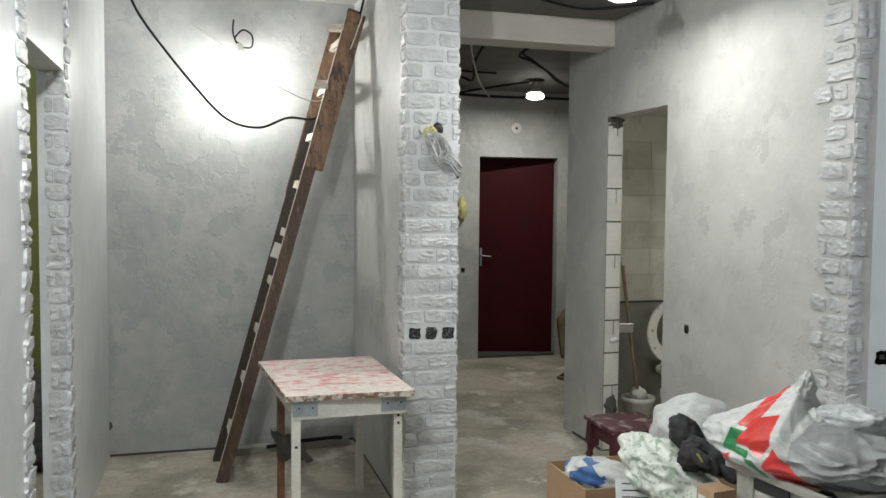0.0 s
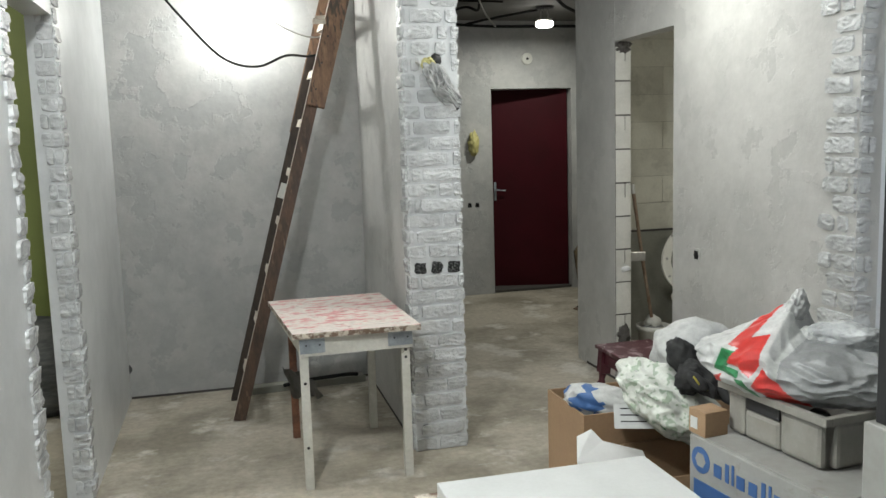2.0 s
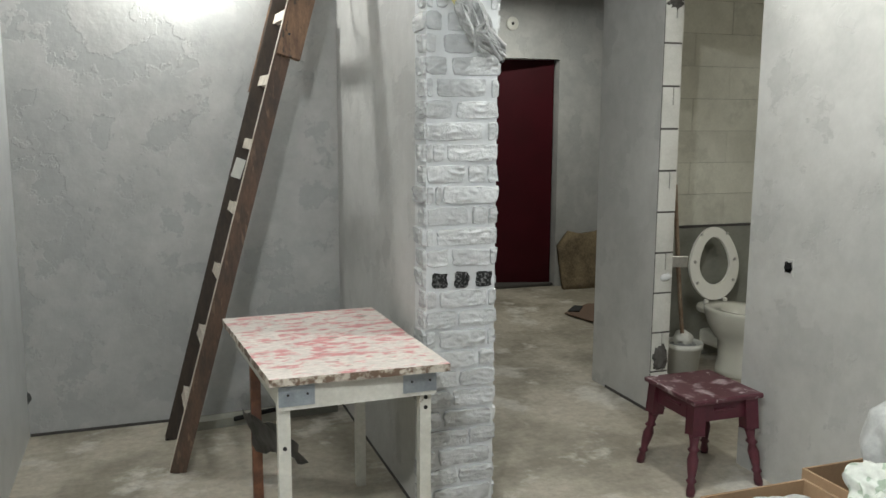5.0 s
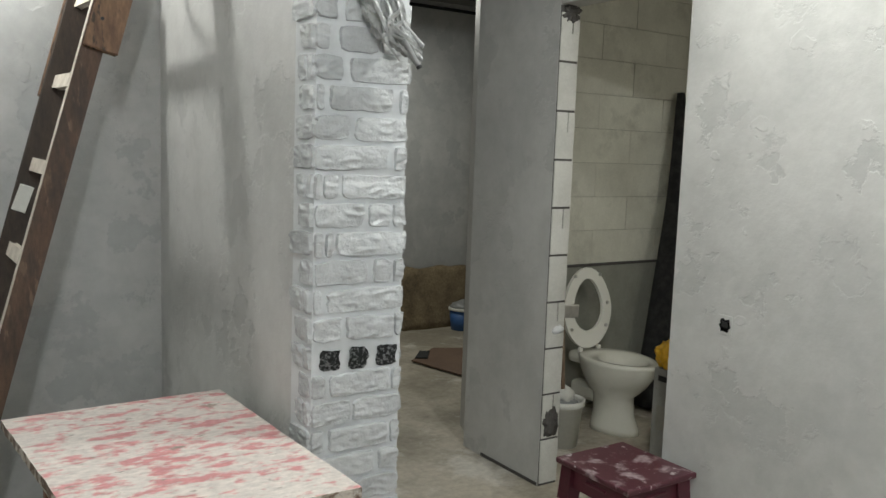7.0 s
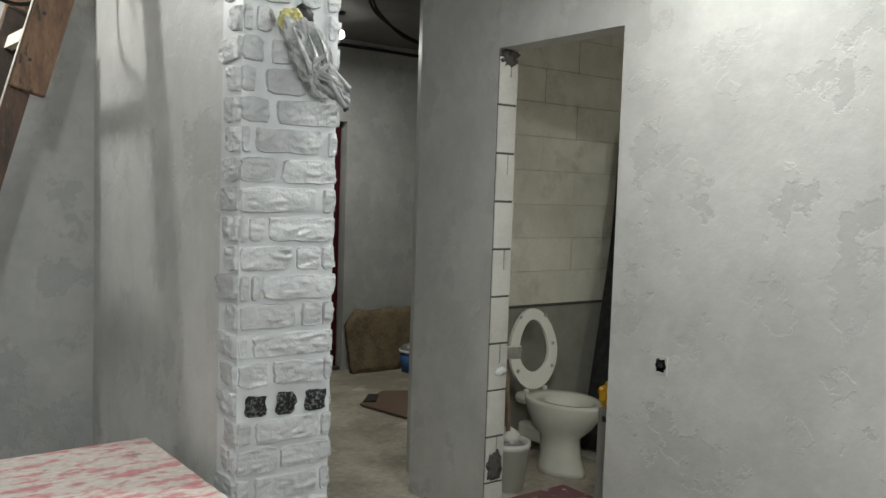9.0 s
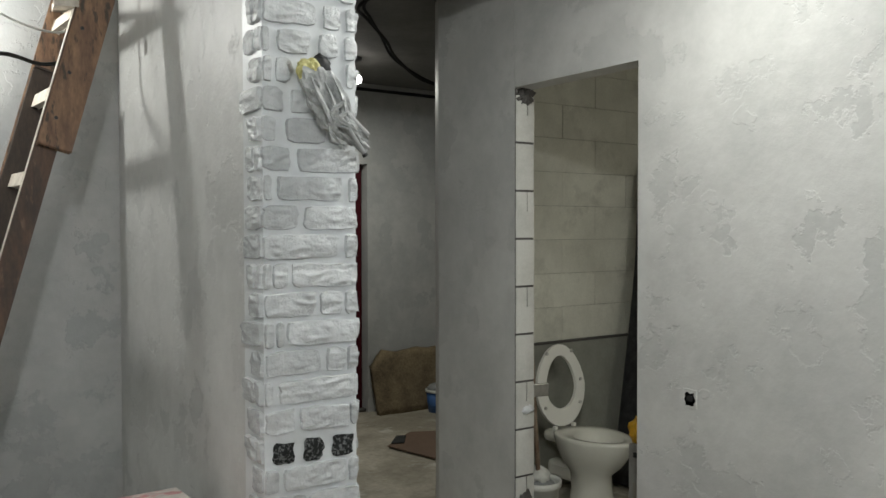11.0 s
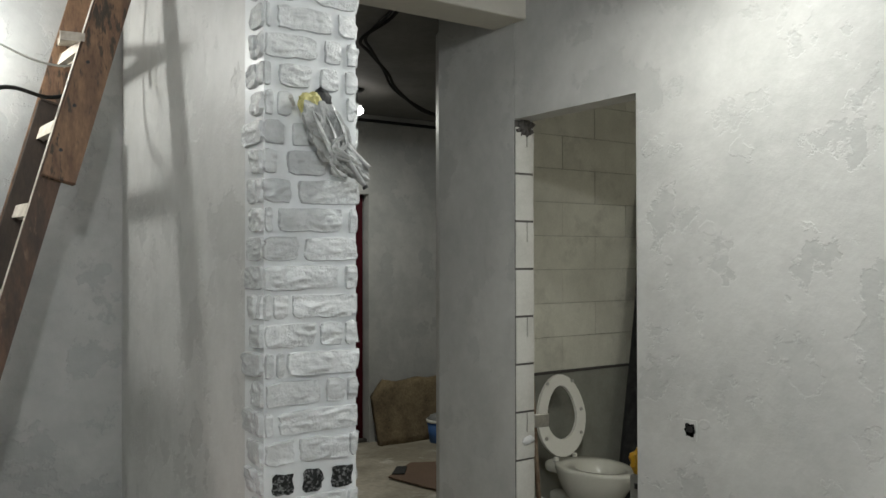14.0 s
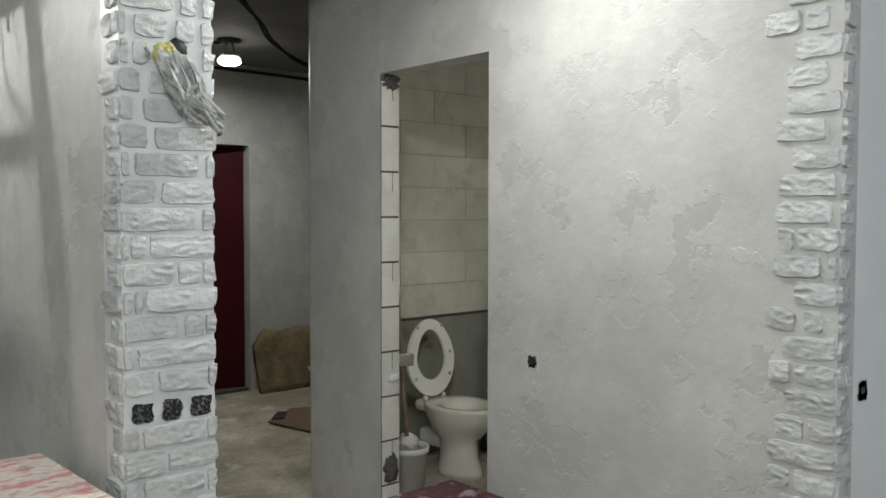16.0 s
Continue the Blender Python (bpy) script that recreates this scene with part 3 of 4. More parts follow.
def ring_flat(outer, inner, z0, z1, m, cy):
    o0, o1 = [(x, y + cy, z0) for x, y, z in outer], [(x, y + cy, z1) for x, y, z in outer]
    i0, i1 = [(x, y + cy, z0) for x, y, z in inner], [(x, y + cy, z1) for x, y, z in inner]
    return loft([i0, o0, o1, i1, i0], m, None, False)


seat = part("seat_ring", ring_flat(egg(0.193, 0.222, 0.235, 0), egg(0.12, 0.125, 0.172, 0), 0, 0.018, SM, -0.225), SEAT, toilet)
for x, y in ((0.14, -0.12), (-0.14, -0.12), (0.155, -0.25), (-0.155, -0.25), (0.1, -0.415), (-0.1, -0.415)):
    part("bumper", lathe([(0.01, 0.0), (0.009, -0.008)], seg=10, m=SM @ Matrix.Translation((x, y, 0.0))), METAL, seat, "small grey rubber buffer")
for x in (-0.075, 0.075):
    part("hinge", box(x - 0.01, x + 0.01, -0.012, 0.012, 0.4, 0.425, 0.004, None, TM), SEAT, toilet)
part("pipe", tube([(4.02, 5.62, 0.17), (4.05, 5.7, 0.17), (4.05, 5.95, 0.17)], 0.05, 14), PLASTIC_W, toilet, "white drain pipe", True)

# block wall behind, board, leaning roll
bm = box(3.22, 4.6, 5.925, 5.945, 0.0, 0.845, 0.003)
tagged(part("leaning_board", bm, BOARD_GREY), "grey-green sheet board leaning on the block wall", "board")
# dark strip stands in for the shadow gap above the board
tagged(part("board_edging", box(3.22, 4.6, 5.918, 5.946, 0.846, 0.858), JOINT), "thin black strip painting the shadow gap along the top of the leaning board", "strip")
bm = tube([(4.33, 5.68, 0.0), (4.46, 5.74, 0.7), (4.57, 5.81, 1.3), (4.64, 5.89, 1.9)], lambda s: 0.125 - 0.1 * s, 14)
tagged(part("dark_roll", bm, BLACK_CLOTH, None, "", True), "black rolled sheet leaning in the toilet corner", "roll")
bm = box(3.255, 3.29, 4.33, 4.365, 0.0, 1.95, 0.003)
tagged(part("metal_profile", bm, METAL), "tall galvanised steel profile standing by the doorway", "profile")
bm = bar((3.038, 5.13, 0.79), (3.16, 5.125, 0.785), 0.016, 0.06, (0, 0, 1))
tagged(part("wall_bracket", bm, METAL), "grey steel bracket fixed to the stub wall", "bracket")
bucket = empty("white_bucket", "white plastic bucket holding a mop, splashed with plaster", "bucket")
part("body", lathe([(0.085, 0.0), (0.105, 0.21), (0.115, 0.215), (0.117, 0.245), (0.108, 0.247), (0.1, 0.23), (0.08, 0.04)], (3.40, 5.46, 0), 28), PLASTIC_W, bucket, "", True)
part("contents", blob((3.40, 5.46, 0.215), (0.08, 0.08, 0.04), 0.2, 3, sub=3), BAG_GREY, bucket, "crumpled pale rag", True)
mop = empty("mop", "wooden-handled mop standing in the bucket", "mop")
part("handle", tube([(3.118, 5.205, 1.2), (3.25, 5.33, 0.74), (3.395, 5.455, 0.25)], 0.012, 10), WOOD_STICK, mop, "worn wooden handle", True)
part("grip", tube([(3.104, 5.192, 1.25), (3.12, 5.207, 1.19)], 0.015, 10), PLASTIC_W, mop, "pale plastic grip", True)
part("mop_head", blob((3.395, 5.455, 0.265), (0.05, 0.05, 0.045), 0.3, 9, sub=3, crease=0.2), PLASTIC_W, mop, "grey-white mop head", True)
carton = empty("white_carton", "white printed cardboard carton on the toilet floor", "carton")
part("body", box(3.57, 3.95, 4.68, 5.01, 0, 0.5, 0.004), CARD_W, carton)
part("print", box(3.5675, 3.57, 4.8, 4.98, 0.44, 0.465), DARK, carton, "dark printed mark")
part("print_lines", box(3.5675, 3.57, 4.86, 4.98, 0.2, 0.32), PLASTIC_G, carton, "grey print")
tagged(part("yellow_bag", blob((3.64, 4.95, 0.555), (0.07, 0.08, 0.075), 0.3, 5, flat=0.5, crease=0.2), YELLOW_BAG, None, "", True), "crumpled yellow-orange bag on the carton", "bag")

# ---- hall ----
bm = bmesh.new()
rnd = random.Random(8)
nx, nz = 20, 8
for side in (0, 1):
    g = []
    for i in range(nx + 1):
        u = i / nx
        x = 4.03 + 1.05 * u
        hgt = 0.5 + 0.03 * noise.noise((u * 6, 1, 0)) - 0.12 * max(0, 0.08 - u) / 0.08
        g.append([bm.verts.new((x + 0.012 * noise.noise((u * 9, k, 3)), 8.12 + 0.13 * (k / nz) + 0.05 * side + 0.02 * noise.noise((u * 7, k * 0.5, side)), hgt * k / nz)) for k in range(nz + 1)])
    for i in range(nx):
        for k in range(nz):
            bm.faces.new((g[i][k], g[i + 1][k], g[i + 1][k + 1], g[i][k + 1]))
bmesh.ops.bridge_loops(bm, edges=[e for e in bm.edges if e.is_boundary])
tagged(part("fibre_panel", bm, BROWN_WOOL, None, "", True), "ragged brown fibre panel leaning on the hall wall", "panel")
pail = empty("blue_pail", "small blue pail with a white rim on the hall floor", "pail")
part("body", lathe([(0.09, 0.0), (0.11, 0.17), (0.1, 0.165), (0.085, 0.02)], (4.53, 8.0, 0), 24), BLUE, pail, "", True)
part("rim", lathe([(0.108, 0.165), (0.118, 0.168), (0.118, 0.188), (0.108, 0.19), (0.1, 0.18)], (4.53, 8.0, 0), 24), PLASTIC_W, pail, "white rim", True)
part("rag", blob((4.53, 8.0, 0.19), (0.09, 0.09, 0.05), 0.3, 2, sub=3, crease=0.2), BAG_GREY, pail, "pale crumpled rag", True)
bm = prism([(3.56, 7.22), (3.90, 7.47), (4.75, 7.05), (4.05, 6.3), (3.70, 6.55)], 0.012, 0.02)
tagged(part("hardboard_sheet", bm, MAT), "brown hardboard sheet lying on the hall floor", "board")
bm = prism([(3.60, 7.24), (3.74, 7.40), (3.8, 7.36), (3.68, 7.2)], 0.021, 0.03)
tagged(part("hardboard_scrap", bm, BLACK_CLOTH), "dark torn scrap on the hardboard sheet", "board")
det = empty("wall_rosette", "round white wall fitting with a dark hole", "fitting")
RM = Matrix.Translation((3.55, 8.305, 2.35)) @ pose(0, 0, 0, 90)
part("disc", lathe([(0.058, 0.0), (0.058, 0.012), (0.048, 0.02)], seg=28, m=RM), PLASTIC_W, det, "", True)
part("hole", lathe([(0.014, 0.0202), (0.013, 0.023)], seg=14, m=RM), DARK, det, "dark centre hole")


def hanging_lamp(at, label):
    lamp = empty("ceiling_lamp", label, "lamp", "ceiling lamps")
    x, y, z = at
    top = H
    part("ceiling_plate", lathe([(0.075, top - 0.018), (0.085, top - 0.001)], (x, y, 0), 24), DARK, lamp, "dark round ceiling plate", True)
    for s in (-1, 1):
        part("stem", tube([(x + s * 0.012, y, top - 0.015), (x + s * 0.03, y, (top + z) / 2 + 0.03), (x + s * 0.035, y, z + 0.05)], 0.008, 8), METAL, lamp, "", True)
    part("housing", lathe([(0.055, z + 0.03), (0.075, z + 0.055), (0.05, z + 0.062)], (x, y, 0), 28), PLASTIC_W, lamp, "", True)
    part("diffuser", lathe([(0.06, z - 0.012), (0.077, z - 0.002), (0.08, z + 0.015), (0.075, z + 0.033)], (x, y, 0), 28), LAMP_GLOW, lamp, "glowing white diffuser", True)


hanging_lamp(LAMP_HALL, "small round white ceiling lamp, lit, in the hall")
hanging_lamp(LAMP_ROOM, "small round white ceiling lamp, lit, in the room")
bulb = empty("bare_bulb", "bare lit bulb hanging on its cable by the wall", "lamp")
part("glass", blob((BULB[0], BULB[1], BULB[2]), (0.055, 0.055, 0.06), 0, 0, sub=3, crease=0), BULB_GLOW, bulb, "glowing bulb", True)
part("holder", lathe([(0.02, 0.055), (0.022, 0.075), (0.019, 0.115), (0.01, 0.125)], BULB, 16), PLASTIC_W, bulb, "white lamp holder", True)
bx, by, bz = BULB
part("cord", tube([(bx, by, bz + 0.12), (bx - 0.03, by, bz + 0.15), (bx + 0.02, by + 0.02, bz + 0.21), (bx + 0.075, by + 0.02, bz + 0.18), (bx + 0.07, by + 0.03, bz + 0.11),
                   (bx + 0.0, by + 0.05, bz + 0.12), (bx - 0.035, by + 0.09, bz + 0.2), (bx - 0.03, by + 0.13, bz + 0.29)], 0.005), WIRE_B, bulb, "looped thin cord", True)
back = empty("rear_lamp", "bare bulb hanging from the pale ceiling", "lamp")
part("glass", blob(LAMP_BACK, (0.05, 0.05, 0.06), 0, 0, sub=3, crease=0), BULB_GLOW, back, "", True)
part("cord", tube([(LAMP_BACK[0], LAMP_BACK[1], LAMP_BACK[2] + 0.05), (LAMP_BACK[0], LAMP_BACK[1], H2)], 0.006), WIRE_B, back, "", True)


# ---- cables ----
def cable(pts, r, mat, label):
    tagged(part("cable", tube(pts, r), mat, None, "", True), label, "cable")


cable([(0.02, 4.6, 2.87), (0.11, 5.0, 2.66), (0.20, 5.0, 2.5), (0.42, 5.0, 2.22), (0.6, 5.05, 2.04), (0.78, 5.1, 2.0), (0.95, 5.2, 2.07), (1.12, 5.42, 2.09), (1.25, 5.46, 2.17), (1.33, 5.44, 2.4), (1.42, 5.3, 2.84)], 0.007, WIRE_B,
      "black cable sagging in front of the grey wall")
cable([(0.42, 5.73, 2.68), (0.66, 5.64, 2.5), (0.85, 5.5, 2.33), (1.08, 5.38, 2.2), (1.22, 5.36, 2.24), (1.32, 5.2, 2.5), (1.43, 5.1, 2.85)], 0.004, WIRE_W,
      "thin grey cable from the bulb to the ladder")
tagged(part("tape_scrap", bar((1.245, 5.40, 2.2), (1.275, 5.40, 2.26), 0.035, 0.02), TAPE), "scrap of yellow tape round the cables", "tape")
for dx, dz in ((0.0, 0.0), (0.03, -0.015)):
    cable([(2.45 + dx, 5.2, 2.68), (2.66 + dx, 5.72, 2.70), (2.75 - dx, 6.09, 2.69 + dz), (2.91, 6.3 + dx, 2.68), (3.13 + dx, 6.55, 2.65 + dz), (3.35, 6.79 - dx, 2.6), (3.75, 7.1, 2.57 + dz), (4.3, 7.6, 2.62)],
          0.009, WIRE_B, "black cable hanging under the hall ceiling")
cable([(1.7, 8.28, 2.66), (2.4, 8.27, 2.69), (3.2, 8.28, 2.66), (4.0, 8.27, 2.665), (5.2, 8.28, 2.66)], 0.014, WIRE_B, "black cables fixed along the hall ceiling edge")
cable([(3.36, 7.5, 2.7), (3.1, 7.8, 2.68), (2.9, 8.2, 2.67)], 0.011, WIRE_B, "black cable along the hall ceiling")
cable([(2.25, 5.3, 2.70), (2.45, 6.3, 2.66), (2.62, 6.9, 2.6), (2.6, 7.3, 2.68), (2.5, 8.2, 2.67)], 0.011, WIRE_B, "black cable looping under the hall ceiling")
cable([(1.8, 6.9, 2.68), (2.3, 7.0, 2.69), (2.9, 7.1, 2.7)], 0.009, WIRE_B, "thin black cable on the hall ceiling")
cable([(1.7, 5.9, 2.62), (2.0, 5.7, 2.67), (2.3, 5.4, 2.69)], 0.009, WIRE_B, "thin black cable by the beam")
cable([(2.06, 5.22, 2.6), (2.2, 5.6, 2.55), (2.45, 6.2, 2.48), (2.6, 6.4, 2.4)], 0.006, WIRE_W, "loose white cable end hanging by the beam")
cable([(2.25, 4.6, 2.71), (2.6, 4.7, 2.70), (2.9, 4.5, 2.71)], 0.008, WIRE_B, "black cable clipped to the ceiling")
cable([(1.72, 4.75, 2.71), (1.85, 4.85, 2.68), (1.9, 4.97, 2.71)], 0.007, WIRE_W, "white cable near the beam")
cable([(1.44, 5.3, 2.5), (1.45, 4.9, 2.75), (1.46, 4.6, 2.86)], 0.005, WIRE_W, "thin pale cable on the pillar wall")

# ---- film bundle on the pillar ----
bundle = empty("wrapped_cable_outlet", "cable outlet wrapped in clouded film and yellow tape on the pillar", "cable outlet")
part("wrap", blob((1.585, 4.215, 1.85), (0.046, 0.034, 0.085), 0.4, 6, 2.2, None, 5, pose(0, 0, 0, 0, -32, 0), 0.2, 3.0), FILM, bundle)
part("wrap_tail", blob((1.632, 4.195, 1.785), (0.022, 0.018, 0.065), 0.45, 16, 3, None, 4, pose(0, 0, 0, 0, -44, 0), 0.3, 4), FILM, bundle)
part("tape", blob((1.54, 4.235, 1.93), (0.029, 0.024, 0.024), 0.4, 3, 3, None, 3, None, 0.3), TAPE, bundle, "yellow tape wrap")
part("hole", blob((1.585, 4.258, 1.948), (0.024, 0.02, 0.028), 0.35, 4, 3, None, 3, None, 0.2), DARK, bundle, "dark wall hole", True)
part("conduit", tube([(1.56, 4.19, 1.85), (1.61, 4.17, 1.79), (1.66, 4.16, 1.715)], 0.006, 10), PIPE, bundle, "grey conduit end", True)
part("conduit", tube([(1.59, 4.2, 1.86), (1.65, 4.19, 1.80), (1.685, 4.18, 1.765)], 0.0075, 10), PIPE, bundle, "grey conduit end", True)
part("conduit_mouth", tube([(1.66, 4.16, 1.715), (1.664, 4.159, 1.708)], 0.0075, 10), DARK, bundle)
for k in range(7):
    a = Vector((1.525 + 0.012 * k, 4.19 - 0.006 * (k % 2), 1.905 - 0.012 * (k * 7 % 5)))
    part("film_fold", tube([a, a + Vector((0.012, -0.028, -0.06)), a + Vector((0.035 - 0.01 * k, -0.03, -0.09)), a + Vector((0.06, -0.02, -0.11 - 0.012 * (k % 3)))], lambda s: 0.002 + 0.004 * math.sin(3.1 * s), 4), FILM, bundle)
part("spike", tube([(1.5, 4.25, 1.925), (1.478, 4.22, 1.94)], 0.006, 6), WIRE_W, bundle)
tagged(part("yellow_cable_bundle", blob((2.965, 8.27, 1.52), (0.045, 0.04, 0.1), 0.4, 7, 3, crease=0.25), TAPE, None, "", True), "greenish-yellow wrapped cable bundle on the hall wall", "cable outlet")


def socket_hole(p, normal, label, scale=1.0, pale=True):
    """A square plaster patch with a dark rough socket hole, facing normal."""
    q = Vector(normal).to_track_quat("Z", "Y").to_matrix().to_4x4()
    m = Matrix.Translation(p) @ q
    root = empty("socket_hole", label, "socket")
    if pale:
        part("patch", box(-.028, .028, -.034, .034, -.004, .0025, 0.001, None, m), PLASTER_LIGHT, root)
    rr = random.Random(int(p[1] * 1000))
    bm = bmesh.new()
    ring = []
    for k in range(20):
        a = 2 * math.pi * k / 20
        w = 0.023 * scale / max(abs(math.cos(a)), abs(math.sin(a))) * (0.72 + 0.36 * rr.random())
        ring.append(bm.verts.new(m @ Vector((w * math.cos(a), w * math.sin(a), 0.0034))))
    bm.faces.new(ring)
    bmesh.ops.solidify(bm, geom=bm.faces[:], thickness=0.003)
    part("opening", bm, SOCKET, root, "ragged dark opening")
    part("slot", box(-0.012, 0.012, -0.008, 0.012, 0.003, 0.0045, 0, None, m), DARK, root)
    return root


for x in (1.476, 1.563, 1.65):
    root = empty("socket_hole", "dark ragged socket hole in the brick-clad pillar", "socket", "pillar sockets")
    bm = bmesh.new()
    rr = random.Random(int(x * 1000))
    ring = []
    for k in range(18):
        a = 2 * math.pi * k / 18
        w = 0.03 / max(abs(math.cos(a)), abs(math.sin(a)), 0.8) * (0.88 + 0.25 * rr.random())
        ring.append(bm.verts.new((x + w * math.cos(a), 4.268 - 0.004 * rr.random(), 0.938 + 0.95 * w * math.sin(a))))
    c = bm.verts.new((x, 4.262, 0.938))
    for k in range(18):
        bm.faces.new((c, ring[k], ring[(k + 1) % 18]))
    bmesh.ops.solidify(bm, geom=bm.faces[:], thickness=0.004)
    part("opening", bm, SOCKET, root)
socket_hole((2.93, 4.137, 0.932), (-1, 0, 0), "dark socket hole in the plastered wall")
socket_hole((3.10, 3.0, 0.979), (0, -1, 0), "black ragged socket hole in the white wall", 1.4, False)
for x in (2.92, 3.0):
    socket_hole((x, 8.305, 0.915), (0, -1, 0), "small dark socket hole in the hall wall", 1.0, False)

# ---- next room ----
mainl = empty("main_lamp", "bare bulb hanging from the room ceiling", "lamp")
part("glass", blob(LAMP_MAIN, (0.05, 0.05, 0.06), 0, 0, sub=3, crease=0), BULB_GLOW, mainl, "", True)
part("cord", tube([(LAMP_MAIN[0], LAMP_MAIN[1], LAMP_MAIN[2] + 0.05), (LAMP_MAIN[0], LAMP_MAIN[1], H2)], 0.006), WIRE_B, mainl, "", True)
# made-up bulb and cord to carry the toilet room fill light
wc_fill = empty("toilet_room_fill", "added fill bulb, out of view, brightening the toilet room", "lamp")
part("glass", blob(FILL_WC, (0.04, 0.04, 0.05), 0, 0, sub=3, crease=0), BULB_GLOW, wc_fill, "", True)
part("cord", tube([(FILL_WC[0], FILL_WC[1], FILL_WC[2] + 0.04), (FILL_WC[0], FILL_WC[1], H)], 0.006), WIRE_B, wc_fill, "", True)
nxt = empty("next_room_lamp", "bare bulb hanging in the green room", "lamp")
part("glass", blob(LAMP_NEXT, (0.05, 0.05, 0.06), 0, 0, sub=3, crease=0), BULB_GLOW, nxt, "", True)
part("cord", tube([(LAMP_NEXT[0], LAMP_NEXT[1], LAMP_NEXT[2] + 0.05), (LAMP_NEXT[0], LAMP_NEXT[1], H2)], 0.006), WIRE_B, nxt, "", True)
tagged(part("covered_mound", blob((-0.75, 5.75, 0.2), (0.6, 0.35, 0.33), 0.2, 2, flat=0.0), DARKSTUFF, None, "", True), "dark grey heap of covered belongings by the green wall", "heap")


# ---- stored goods by the white wall ----
work = empty("work_table", "old table covered with a white foam sheet", "table")
part("foam_top", box(1.045, 1.625, 1.15, 2.25, 0.66, 0.70, 0.004), FOAM, work, "white foam sheet")
part("tabletop", box(0.99, 1.60, 1.12, 2.285, 0.635, 0.66, 0.004), TABLE_EDGE, work, "worn wooden tabletop")
for x in (1.04, 1.54):
    for y in (1.2, 2.2):
        part("leg", box(x - .025, x + .025, y - .025, y + .025, 0, 0.635, 0.003), TABLE_WHITE, work)
bm = bmesh.new()
f = [bm.verts.new(p) for p in ((1.44, 2.262, 0.66), (1.66, 2.29, 0.66), (1.65, 2.305, 0.69), (1.535, 2.315, 0.728), (1.505, 2.325, 0.762), (1.46, 2.32, 0.748), (1.445, 2.285, 0.69))]
bm.faces.new(f)
bmesh.ops.solidify(bm, geom=bm.faces[:], thickness=0.012)
tagged(part("foam_offcut", bm, PAPER), "torn white foam offcut standing behind the sheet", "foam")

heater = empty("heater_carton", "white water-heater carton with blue printing", "carton")
HA, HB = Vector((1.683, 2.115, 0)), Vector((1.738, 1.66, 0))
ang = math.degrees(math.atan2(HB.y - HA.y, HB.x - HA.x))
HM = Matrix.Translation(HA) @ pose(0, 0, 0, 0, 0, ang)
part("body", box(0, 0.47, 0.0, 0.52, 0, 0.80, 0.004, None, HM), CARD_W, heater)
part("top_flap", box(0.0, 0.47, 0.004, 0.5, 0.80, 0.806, 0.001, None, HM), CARD_W, heater)
part("blue_panel", box(0.02, 0.47, -0.002, 0.0, 0.3, 0.69, 0, None, HM), BLUE, heater, "blue printed panel")
bm = lathe([(0.034, 0), (0.034, 0.0015)], seg=28, m=HM @ Matrix.Translation((0.045, -0.0002, 0.745)) @ pose(0, 0, 0, 90))
part("round_mark", bm, BLUE, heater, "round blue mark")
part("mark_inner", lathe([(0.02, 0), (0.02, 0.002)], seg=6, m=HM @ Matrix.Translation((0.045, -0.0003, 0.745)) @ pose(0, 0, 0, 90)), CARD_W, heater)


def stroke(x0, x1, z0, z1):
    return box(x0, x1, -0.0018, -0.0002, z0, z1, 0, None, HM)


x = 0.095
for w, hgt in ((0.034, 0.032), (0.016, 0.046), (0.01, 0.05), (0.034, 0.032), (0.034, 0.032), (0.016, 0.046), (0.01, 0.046), (0.03, 0.032)):
    part("letter_bar", stroke(x, x + w * 0.8, 0.722, 0.722 + hgt), BLUE, heater, "blue letter shape")
    x += w + 0.007
crate = empty("grey_crate", "grey plastic crate with broken side openings", "crate")
CM = Matrix.Translation((1.775, 2.10, 0.806)) @ pose(0, 0, 0, 0, 0, ang)
CL, CW, CH = 0.325, 0.40, 0.128
t = 0.006
part("base", box(0.02, CL - 0.02, 0.02, CW - 0.02, 0, 0.006, 0, None, CM), PLASTIC_G, crate)


def slanted(a, b, c, d, th):
    bm = bmesh.new()
    bm.faces.new([bm.verts.new(CM @ Vector(p)) for p in (a, b, c, d)])
    bmesh.ops.solidify(bm, geom=bm.faces[:], thickness=th)
    return bm


for pts in (((0.02, 0.02, 0), (CL - 0.02, 0.02, 0), (CL, 0, CH), (0, 0, CH)), ((0.02, CW - 0.02, 0), (CL - 0.02, CW - 0.02, 0), (CL, CW, CH), (0, CW, CH)),
            ((0.02, 0.02, 0), (0.02, CW - 0.02, 0), (0, CW, CH), (0, 0, CH)), ((CL - 0.02, 0.02, 0), (CL - 0.02, CW - 0.02, 0), (CL, CW, CH), (CL, 0, CH))):
    part("side", slanted(*pts, 0.005), PLASTIC_G, crate)
for b in ((-0.014, CL + 0.014, -0.014, 0.004), (-0.014, CL + 0.014, CW - 0.004, CW + 0.014), (-0.014, 0.004, 0.004, CW - 0.004), (CL - 0.004, CL + 0.014, 0.004, CW - 0.004)):
    part("rim", box(*b, CH - 0.018, CH + 0.002, 0.003, None, CM), PLASTIC_G, crate)
part("handle_opening", box(0.074, 0.186, 0.0, 0.014, CH - 0.052, CH - 0.019, 0.002, None, CM), DARK, crate, "dark hand opening")
for x0, x1, zt in ((0.01, 0.072, CH - 0.02), (0.07, 0.19, CH - 0.052), (0.188, 0.315, CH - 0.02)):
    part("panel", box(x0, x1, -0.001, 0.022, 0.003, zt, 0.012, None, CM), PLASTIC_G, crate, "rounded moulded panel")
